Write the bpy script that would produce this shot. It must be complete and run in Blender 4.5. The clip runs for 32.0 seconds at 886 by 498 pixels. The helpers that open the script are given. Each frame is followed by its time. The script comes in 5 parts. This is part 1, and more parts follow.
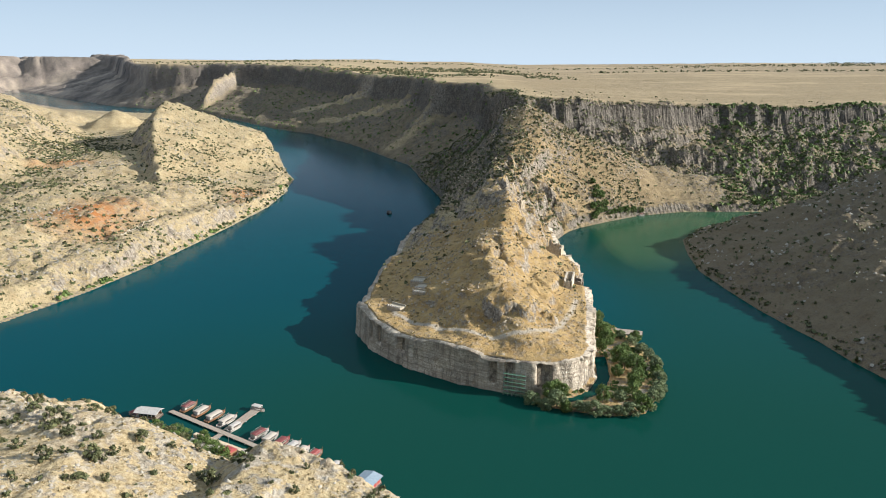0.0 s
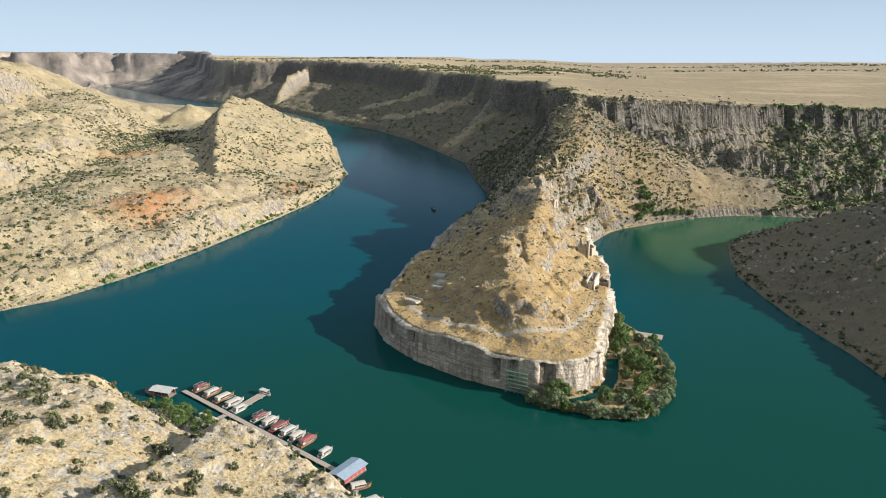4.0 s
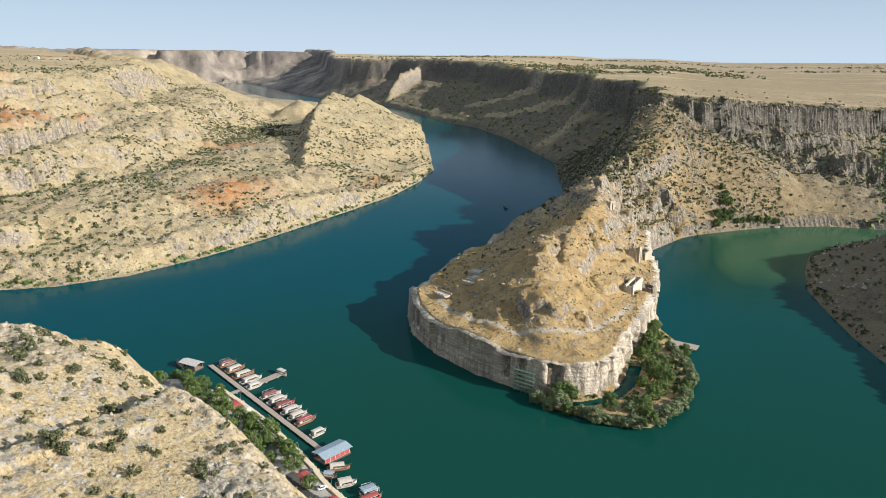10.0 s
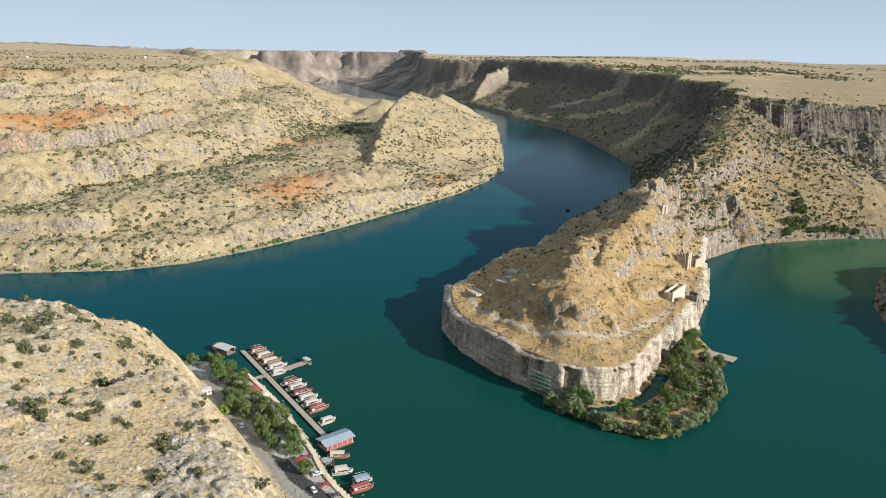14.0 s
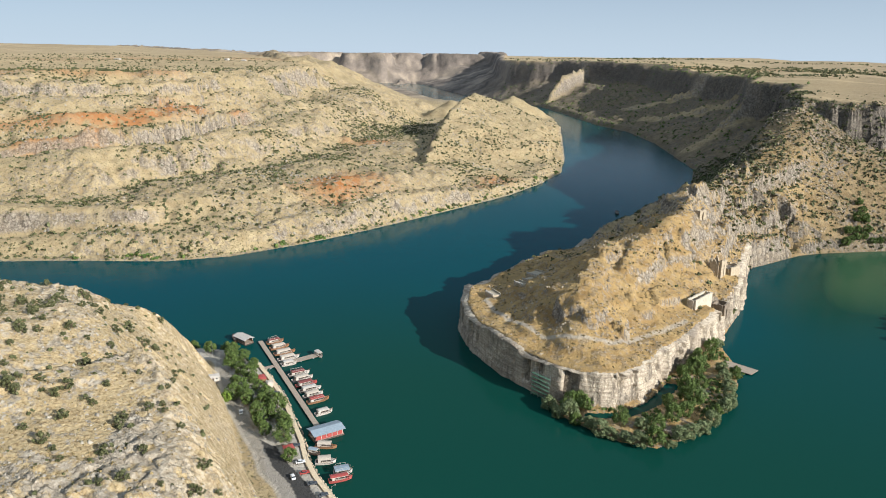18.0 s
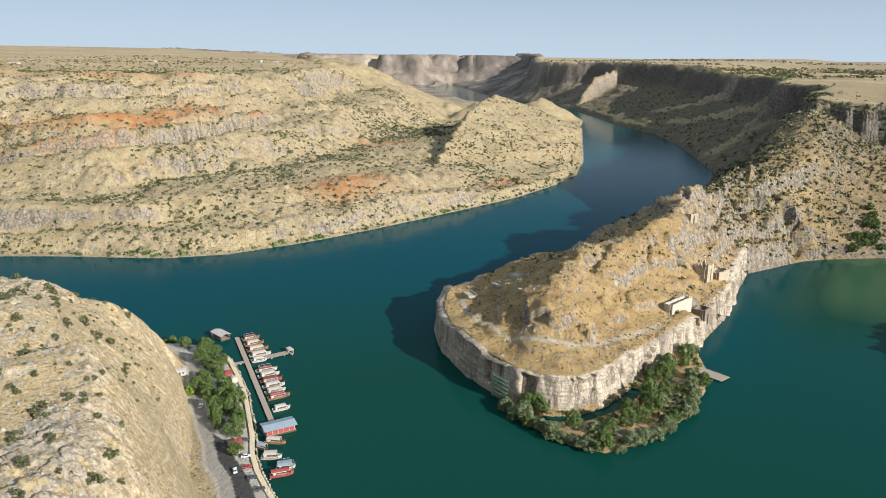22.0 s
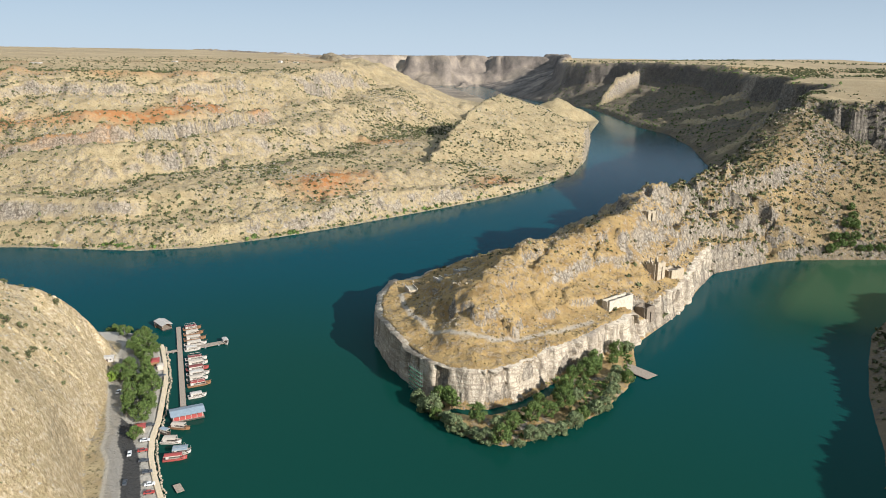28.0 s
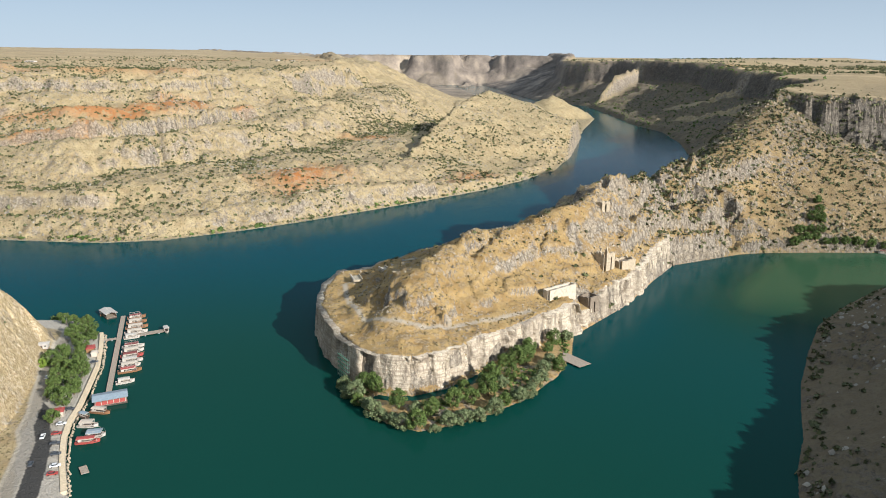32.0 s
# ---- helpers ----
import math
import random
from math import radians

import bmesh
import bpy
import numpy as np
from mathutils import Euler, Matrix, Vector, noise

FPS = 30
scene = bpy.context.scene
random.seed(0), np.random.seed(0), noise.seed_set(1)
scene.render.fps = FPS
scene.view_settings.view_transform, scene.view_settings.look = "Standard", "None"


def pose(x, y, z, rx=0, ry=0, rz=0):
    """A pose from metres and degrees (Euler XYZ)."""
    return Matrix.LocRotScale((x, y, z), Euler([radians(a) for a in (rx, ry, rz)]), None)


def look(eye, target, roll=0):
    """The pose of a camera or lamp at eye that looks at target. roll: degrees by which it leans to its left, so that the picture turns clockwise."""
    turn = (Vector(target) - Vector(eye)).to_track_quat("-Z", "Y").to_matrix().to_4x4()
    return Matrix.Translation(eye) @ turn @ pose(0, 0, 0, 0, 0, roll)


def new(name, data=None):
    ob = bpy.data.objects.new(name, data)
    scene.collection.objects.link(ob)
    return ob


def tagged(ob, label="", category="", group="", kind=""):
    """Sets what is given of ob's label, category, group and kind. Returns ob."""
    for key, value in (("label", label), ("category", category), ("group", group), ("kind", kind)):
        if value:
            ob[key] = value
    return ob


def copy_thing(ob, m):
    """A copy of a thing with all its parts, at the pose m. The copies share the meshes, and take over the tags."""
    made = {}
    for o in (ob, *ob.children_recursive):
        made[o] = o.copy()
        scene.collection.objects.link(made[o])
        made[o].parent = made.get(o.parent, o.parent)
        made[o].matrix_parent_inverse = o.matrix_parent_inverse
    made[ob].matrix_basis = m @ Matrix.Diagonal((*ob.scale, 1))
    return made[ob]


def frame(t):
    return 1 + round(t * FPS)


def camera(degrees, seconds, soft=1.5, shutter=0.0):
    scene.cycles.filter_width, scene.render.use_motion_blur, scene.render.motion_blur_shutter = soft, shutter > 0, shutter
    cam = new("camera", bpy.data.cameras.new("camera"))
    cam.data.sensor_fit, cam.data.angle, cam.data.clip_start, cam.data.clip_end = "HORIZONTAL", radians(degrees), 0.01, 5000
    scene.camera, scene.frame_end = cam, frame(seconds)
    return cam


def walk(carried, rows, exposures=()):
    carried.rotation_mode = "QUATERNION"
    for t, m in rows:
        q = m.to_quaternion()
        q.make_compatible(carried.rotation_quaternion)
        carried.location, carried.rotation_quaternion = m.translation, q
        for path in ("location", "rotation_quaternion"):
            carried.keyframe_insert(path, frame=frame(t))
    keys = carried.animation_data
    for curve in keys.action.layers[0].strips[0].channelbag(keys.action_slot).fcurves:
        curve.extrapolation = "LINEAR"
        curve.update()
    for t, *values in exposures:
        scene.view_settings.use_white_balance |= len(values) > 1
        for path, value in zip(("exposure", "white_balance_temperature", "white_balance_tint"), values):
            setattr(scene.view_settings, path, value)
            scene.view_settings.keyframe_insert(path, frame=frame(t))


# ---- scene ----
cam = camera(63.11, 32.0, soft=0.95)
PATH = [
    (0.0, -0.00, 0.00, 177.20, -0.000, -14.805, 0.308),
    (1.0, 8.71, -0.90, 177.27, 1.020, -14.845, 0.363),
    (2.0, 17.66, -1.68, 177.28, 2.534, -14.920, 0.450),
    (3.0, 26.92, -2.10, 177.23, 4.317, -14.980, 0.505),
    (3.5, 31.58, -2.15, 177.20, 5.175, -14.999, 0.520),
    (5.5, 50.04, -1.88, 177.08, 8.463, -15.086, 0.587),
    (6.0, 54.76, -1.62, 177.01, 9.230, -15.098, 0.604),
    (7.0, 64.33, -0.68, 176.77, 10.722, -15.124, 0.640),
    (8.0, 73.72, 0.68, 176.58, 12.316, -15.143, 0.667),
    (9.0, 83.03, 2.31, 176.43, 13.990, -15.173, 0.700),
    (10.0, 92.33, 4.34, 176.29, 15.692, -15.195, 0.714),
    (11.0, 101.65, 6.67, 176.18, 17.395, -15.219, 0.720),
    (12.0, 110.82, 9.28, 175.99, 19.148, -15.236, 0.729),
    (13.0, 119.78, 12.18, 175.66, 21.154, -15.239, 0.760),
    (14.0, 128.79, 15.34, 175.34, 23.204, -15.231, 0.768),
    (14.5, 133.37, 17.02, 175.23, 24.214, -15.228, 0.750),
    (16.5, 152.32, 24.51, 175.05, 27.853, -15.186, 0.713),
    (17.0, 157.10, 26.57, 175.04, 28.656, -15.174, 0.705),
    (18.0, 166.61, 31.10, 175.05, 29.834, -15.165, 0.651),
    (19.0, 175.92, 35.93, 175.13, 30.657, -15.133, 0.578),
    (20.0, 185.12, 41.01, 175.18, 31.490, -15.112, 0.554),
    (21.0, 194.30, 46.32, 175.23, 32.321, -15.092, 0.538),
    (22.0, 203.27, 51.67, 175.21, 33.191, -15.067, 0.504),
    (23.0, 212.03, 56.96, 175.07, 34.088, -15.039, 0.499),
    (24.0, 220.63, 62.30, 174.68, 34.688, -14.993, 0.480),
    (24.5, 224.89, 65.08, 174.34, 34.915, -14.983, 0.475),
    (26.5, 241.98, 76.53, 172.71, 35.672, -14.952, 0.466),
    (27.0, 246.34, 79.49, 172.21, 35.821, -14.967, 0.453),
    (28.0, 255.17, 85.56, 171.10, 36.111, -14.966, 0.434),
    (29.0, 264.07, 91.66, 169.63, 36.423, -14.963, 0.409),
    (30.0, 272.92, 97.92, 167.90, 36.608, -14.939, 0.353),
    (31.0, 281.67, 104.14, 166.07, 36.790, -14.921, 0.310),
    (32.0, 290.42, 110.26, 164.16, 36.945, -14.918, 0.275),
]
walk(cam, [(t, pose(x, y, z, 90 + pitch, 0, yaw) @ pose(0, 0, 0, 0, 0, roll)) for t, x, y, z, yaw, pitch, roll in PATH],
     [(0.0, 0.78, 6100, 10), (8.0, 0.70, 6100, 10), (14.0, 0.62, 6150, 10), (20.0, 0.56, 6150, 10), (32.0, 0.58, 6150, 10)])

# ---- light ----
SUN_AZ, SUN_EL = radians(-8.0), radians(22.0)   # low in the east
sun_dir = Vector((math.cos(SUN_EL) * math.cos(SUN_AZ), math.cos(SUN_EL) * math.sin(SUN_AZ), math.sin(SUN_EL)))
world = bpy.data.worlds.new("sky")
scene.world = world
world.use_nodes = True
wn = world.node_tree
sky = wn.nodes.new("ShaderNodeTexSky")
sky.sky_type, sky.sun_disc = "NISHITA", False
sky.sun_elevation, sky.sun_rotation = SUN_EL, math.pi / 2 - SUN_AZ
sky.altitude, sky.air_density, sky.dust_density, sky.ozone_density = 2500, 1.0, 0.0, 3.0
haze = wn.nodes.new("ShaderNodeMix")          # pale haze, thick at the horizon and thin overhead
haze.data_type = "RGBA"
haze.inputs[7].default_value = (12.0, 13.8, 15.0, 1)
where = wn.nodes.new("ShaderNodeTexCoord")
split = wn.nodes.new("ShaderNodeSeparateXYZ")
wn.links.new(where.outputs["Generated"], split.inputs[0])
thick = wn.nodes.new("ShaderNodeValToRGB")
for e, (p, v) in zip([thick.color_ramp.elements[0], thick.color_ramp.elements[1]] + [thick.color_ramp.elements.new(0.5) for _ in range(2)], ((0.0, 0.92), (1.0, 0.03), (0.09, 0.64), (0.22, 0.12))):
    e.position, e.color = p, (v, v, v, 1)
wn.links.new(split.outputs[2], thick.inputs[0])
wn.links.new(thick.outputs[0], haze.inputs[0])
wn.links.new(sky.outputs[0], haze.inputs[6])
cool = wn.nodes.new("ShaderNodeMix")
cool.data_type, cool.blend_type = "RGBA", "MULTIPLY"
cool.inputs[0].default_value = 1.0
cool.inputs[7].default_value = (0.96, 0.99, 1.04, 1)
wn.links.new(haze.outputs[2], cool.inputs[6])
wn.links.new(cool.outputs[2], wn.nodes["Background"].inputs[0])
wn.nodes["Background"].inputs[1].default_value = 0.034
lamp = bpy.data.lights.new("sun", "SUN")
lamp.energy, lamp.angle, lamp.color = 5.0, radians(0.5), (1.0, 0.94, 0.84)
sun = new("sun", lamp)
sun.matrix_world = look(sun_dir * 1000, (0, 0, 0))


# ---- numbers and noise ----
def hashed(ix, iy, seed):
    h = (ix.astype(np.int64) * 374761393 + iy.astype(np.int64) * 668265263 + seed * 1274126177) & 0x7FFFFFFF
    h = ((h ^ (h >> 13)) * 1274126177) & 0x7FFFFFFF
    return ((h ^ (h >> 16)) & 0xFFFF) / 65535.0


def vnoise(x, y, scale, seed=0):
    """Smooth value noise, 0 to 1, with features of the given size in metres."""
    x, y = x / scale, y / scale
    ix, iy = np.floor(x), np.floor(y)
    fx, fy = x - ix, y - iy
    fx, fy = fx * fx * fx * (fx * (fx * 6 - 15) + 10), fy * fy * fy * (fy * (fy * 6 - 15) + 10)
    a, b = hashed(ix, iy, seed), hashed(ix + 1, iy, seed)
    c, d = hashed(ix, iy + 1, seed), hashed(ix + 1, iy + 1, seed)
    return a + (b - a) * fx + (c - a) * fy + (a - b - c + d) * fx * fy


def fbm(x, y, scale, octaves=4, seed=0, gain=0.5):
    total, amp, s = 0.0, 1.0, 0.0
    for k in range(octaves):
        total = total + amp * (vnoise(x * 0.8 + y * 0.6, y * 0.8 - x * 0.6, scale, seed + 7 * k) - 0.5)
        s += amp
        amp *= gain
        scale *= 0.5
        x, y = x * 0.8 - y * 0.6 + 31.7, x * 0.6 + y * 0.8 + 11.3
    return 2.0 * total / s


def ridged(x, y, scale, octaves=4, seed=0):
    total, amp, s = 0.0, 1.0, 0.0
    for k in range(octaves):
        total = total + amp * (1 - 2 * np.abs(vnoise(x, y, scale, seed + 13 * k) - 0.5))
        s += amp
        amp *= 0.5
        scale *= 0.47
        x, y = x * 0.8 - y * 0.6 + 17.1, x * 0.6 + y * 0.8 - 9.4
    return total / s


def cells(x, y, scale, seed=0):
    """Distance to the nearest and the second nearest scattered point (in cells), and that cell's own number."""
    x, y = x / scale, y / scale
    ix, iy = np.floor(x), np.floor(y)
    f1, f2, own = np.full(x.shape, 9.0), np.full(x.shape, 9.0), np.zeros(x.shape)
    for dx in (-1, 0, 1):
        for dy in (-1, 0, 1):
            jx, jy = ix + dx, iy + dy
            px, py = jx + hashed(jx, jy, seed), jy + hashed(jx, jy, seed + 1)
            d = np.hypot(px - x, py - y)
            n = hashed(jx, jy, seed + 2)
            near = d < f1
            f2 = np.where(near, f1, np.minimum(f2, d))
            own = np.where(near, n, own)
            f1 = np.where(near, d, f1)
    return f1, f2, own


def step(a, b, v):
    u = np.clip((v - a) / (b - a), 0, 1)
    return u * u * (3 - 2 * u)


def blend(a, b, k):
    return a + (b - a) * k


def to_line(x, y, line):
    """Distance to a polyline, and its third number (a height) at the nearest place."""
    best = np.full(x.shape, 1e9)
    val = np.zeros(x.shape)
    for p, q in zip(line[:-1], line[1:]):
        dx, dy = q[0] - p[0], q[1] - p[1]
        u = np.clip(((x - p[0]) * dx + (y - p[1]) * dy) / (dx * dx + dy * dy), 0, 1)
        d = np.hypot(x - p[0] - u * dx, y - p[1] - u * dy)
        near = d < best
        best = np.where(near, d, best)
        if len(p) > 2:
            val = np.where(near, p[2] + u * (q[2] - p[2]), val)
    return best, val


def inside(x, y, poly):
    res = np.zeros(x.shape, bool)
    for p, q in zip(poly, poly[1:] + poly[:1]):
        if p[1] == q[1]:
            continue
        res ^= ((p[1] > y) != (q[1] > y)) & (x < (q[0] - p[0]) * (y - p[1]) / (q[1] - p[1]) + p[0])
    return res


# ---- the plan: shores, rims, ridges (metres; the camera starts over 0, 0) ----
WEST_SHORE = [(-2500, -900), (-900, 60), (-600, 250), (-419, 378), (-333, 430), (-300, 470), (-275, 535), (-257, 605),
              (-243, 683), (-231, 751), (-214, 860), (-213, 950), (-224, 1080), (-265, 1195), (-335, 1355), (-458, 1640),
              (-586, 1970), (-720, 2200), (-900, 2340), (-1330, 2560), (-1950, 3250), (-2620, 3800), (-3300, 4450), (-4100, 5300)]
EAST_SHORE = [(-3300, 5700), (-2900, 4900), (-2330, 3950), (-1800, 3370), (-1200, 2690), (-840, 2440), (-600, 2110), (-420, 1850),
              (-315, 1745), (-200, 1545), (-145, 1420), (-60, 1230), (-30, 1062), (-8, 960), (-2, 920), (-6, 813), (-29, 730),
              (-40, 660), (-46, 580), (-54, 500), (-57, 452), (-44, 421), (-21, 396), (5, 376), (30, 365), (45, 357),
              (52, 347), (68, 341), (88, 336), (105, 339), (114, 353), (121, 370), (127, 395), (127, 430), (120, 460),
              (107, 487), (109, 542), (109, 570), (104, 614), (99, 677), (113, 705), (133, 745), (150, 765), (188, 797),
              (230, 828), (285, 850), (378, 853), (470, 866), (600, 905), (900, 1010), (1400, 1100)]
RIGHT_SHORE = [(1400, 1000), (900, 900), (600, 800), (450, 792), (340, 787), (279, 763), (243, 712), (230, 656), (222, 600),
               (226, 549), (232, 498), (238, 469), (245, 439), (249, 408), (255, 383), (260, 340), (275, 250), (310, 150),
               (360, 0), (420, -400), (500, -1500)]
NEAR_SHORE = [(200, -1500), (170, -300), (140, 20), (112, 120), (75, 185), (33, 217), (-2, 233), (-20, 243), (-36, 257),
              (-60, 275), (-84, 293), (-112, 309), (-130, 315), (-146, 317), (-160, 312), (-178, 298), (-235, 262), (-350, 150),
              (-600, -100), (-1500, -1200)]
WATER = WEST_SHORE + EAST_SHORE + RIGHT_SHORE + NEAR_SHORE
CASTLE_FOOT = [(-27, 730), (-38, 660), (-41, 630), (-45, 560), (-52, 490), (-56, 452), (-44, 422), (-21, 397), (5, 377), (30, 366), (48, 359),
               (69, 361), (78, 368), (86, 384), (90, 415), (97, 446), (101, 470), (104, 490), (107, 545), (107, 570), (102, 615), (100, 645), (97, 674), (104, 694)]
EAST_RIM = [(-3300, 5900, 190), (-1700, 4000, 172), (-1250, 3000, 148), (-1060, 2720, 134), (-960, 2690, 142), (-869, 2714, 152), (-640, 2640, 153),
            (-437, 2560, 152), (-340, 2270, 140), (-231, 2065, 133), (-140, 1930, 134), (-44, 1790, 134), (-25, 1600, 136), (-13, 1450, 136), (50, 1425, 132),
            (82, 1300, 130), (76, 1158, 129), (98, 1060, 131), (112, 950, 132), (160, 950, 128),
            (215, 985, 123), (290, 1040, 118), (388, 1090, 113), (560, 1120, 110), (800, 1190, 110), (1200, 1330, 116), (2500, 1600, 130)]
SPURS = [[(-60, 1760, 108), (-130, 1775, 76), (-215, 1800, 45), (-278, 1833, 33), (-300, 1838, 4)], [(-180, 1960, 112), (-260, 1985, 80), (-330, 2010, 56), (-400, 2040, 10)],
         [(-745, 2640, 140), (-785, 2540, 104), (-800, 2480, 60), (-808, 2440, 10)], [(-20, 1440, 112), (-60, 1400, 52), (-85, 1370, 8)]]
SPINE = [(44, 395, 30), (34, 420, 39), (29, 458, 46), (30, 497, 50), (44, 545, 53), (56, 600, 62), (58, 645, 71), (60, 672, 70), (60, 690, 66), (62, 720, 54),
         (66, 785, 70), (76, 825, 74), (92, 875, 98), (105, 925, 122)]
FIN = [(64, 806, 70), (69, 789, 80), (76, 772, 66), (88, 755, 46), (98, 742, 28)]
FIN_GULLY = [(84, 826), (98, 795), (116, 765), (128, 748)]
WEST_RIM = [(-2500, -300, 150), (-1500, 250, 148), (-1150, 470, 146), (-990, 560, 145), (-950, 680, 144), (-905, 750, 143), (-865, 830, 141), (-820, 920, 138),
            (-850, 1060, 139), (-960, 1300, 144), (-1090, 1485, 150), (-1300, 1700, 144), (-1700, 2050, 150), (-2300, 2450, 160), (-4600, 3200, 190)]
# lines of the west bank, each with its height: bluff edge, terrace, valley, crag foot and head, bench, upper crag foot and head
WEST_LINES = [[(-520, 370, 8), (-410, 428, 18), (-318, 500, 15), (-290, 600, 19), (-270, 685, 24), (-250, 760, 19), (-228, 860, 9), (-232, 1000, 8), (-300, 1200, 6)],
              [(-620, 330, 30), (-425, 455, 36), (-400, 545, 37), (-365, 620, 39), (-341, 660, 40), (-335, 730, 36), (-345, 810, 30), (-385, 900, 25)],
              [(-700, 330, 22), (-505, 488, 24), (-520, 565, 27), (-500, 632, 29), (-482, 690, 31), (-496, 775, 32), (-515, 876, 33), (-530, 1000, 32), (-570, 1150, 30), (-650, 1350, 27), (-730, 1540, 24), (-800, 1740, 20)],
              [(-900, 360, 40), (-720, 470, 42), (-650, 525, 53), (-610, 565, 60), (-600, 640, 62), (-610, 700, 60), (-638, 790, 59), (-668, 875, 60)],
              [(-910, 375, 62), (-735, 482, 62), (-665, 530, 73), (-622, 570, 82), (-611, 645, 88), (-622, 705, 88), (-652, 795, 87), (-690, 882, 86)],
              [(-930, 420, 84), (-775, 530, 84), (-705, 595, 93), (-685, 680, 97), (-695, 760, 98), (-735, 860, 96)],
              [(-1000, 440, 106), (-850, 520, 107), (-790, 620, 112), (-745, 715, 114), (-735, 800, 110), (-765, 895, 106)],
              [(-1010, 455, 130), (-868, 535, 128), (-805, 635, 131), (-760, 728, 132), (-750, 812, 129), (-785, 900, 128)],
              [(-790, 1120, 76), (-880, 1330, 86), (-985, 1540, 92)]]
WEST_RIDGE = [(-1090, 1485, 150), (-1150, 1640, 132), (-1090, 1750, 88), (-940, 1822, 42), (-860, 1880, 14)]
RED_BENCH = [(-800, 505), (-740, 552), (-692, 600), (-665, 655), (-668, 720), (-690, 780)]
WEST_HILL = [(-352, 885, 36), (-400, 1000, 58), (-440, 1100, 76), (-480, 1230, 98), (-488, 1290, 104), (-512, 1385, 92), (-560, 1460, 60)]
RIGHT_CREST = [(1300, 800, 110), (800, 740, 108), (560, 700, 104), (430, 650, 90), (362, 580, 62), (365, 440, 52), (374, 350, 56), (392, 290, 64), (430, 220, 76), (540, -300, 95)]
NEAR_BROW = [(-1300, -1200, 110), (-500, -150, 100), (-260, 120, 84), (-190, 202, 70), (-150, 228, 65), (-125, 212, 67), (-93, 192, 74),
             (-75, 191, 67), (-63, 191, 61), (-51, 189, 69), (-34, 183, 67), (-20, 174, 64), (-8, 164, 62), (5, 154, 61), (25, 120, 60), (60, 30, 62), (90, -100, 66), (110, -600, 70)]
NEAR_SPUR = [(-150, 225, 61), (-140, 250, 51), (-136, 264, 41), (-138, 276, 29), (-144, 285, 16)]
ROAD = [(-152, 311), (-141, 306), (-117, 287), (-91, 268), (-62, 250), (-46, 241), (-33, 231), (-20, 226), (-5, 216), (9, 206), (40, 185), (70, 150)]
OUTCROPS = [(46, 414, 20, 12, 5.0), (37, 450, 12, 22, 3.2), (50, 500, 10, 28, 3.4), (66, 450, 9, 8, 2.2), (72, 480, 7, 14, 2.4), (30, 494, 9, 18, 3.0),
            (68, 540, 10, 17, 3.4), (50, 560, 14, 18, 3.0), (82, 560, 7, 12, 3.2), (2, 432, 9, 6, 2.0), (18, 407, 10, 5, 2.0)]
TRAIL = [(-32, 446), (-30, 430), (-8, 410), (12, 396), (28, 386), (47, 384), (65, 396), (81, 432), (90, 462)]


def ledges(z, high, x, y, seed):
    """Broken blocky steps: each block of rock takes its own level."""
    _, _, own = cells(x + 2 * fbm(x, y, 9, 2, seed), y + 2 * fbm(x, y, 9, 2, seed + 1), 7.0, seed + 2)
    h = z / high + 0.5 * fbm(x, y, 26, 4, seed + 3) + 0.16 * own
    k = np.floor(h)
    f = h - k
    return z + high * (step(0.24, 0.72, f) * 0.9 + 0.1 * f - f)


def strata(z, high, shift):
    """Steps of rock, each as high as given."""
    h = z / high + shift
    k = np.floor(h)
    f = h - k
    return high * (k + step(0.18, 0.62, f) * 0.85 + 0.15 * f - shift)


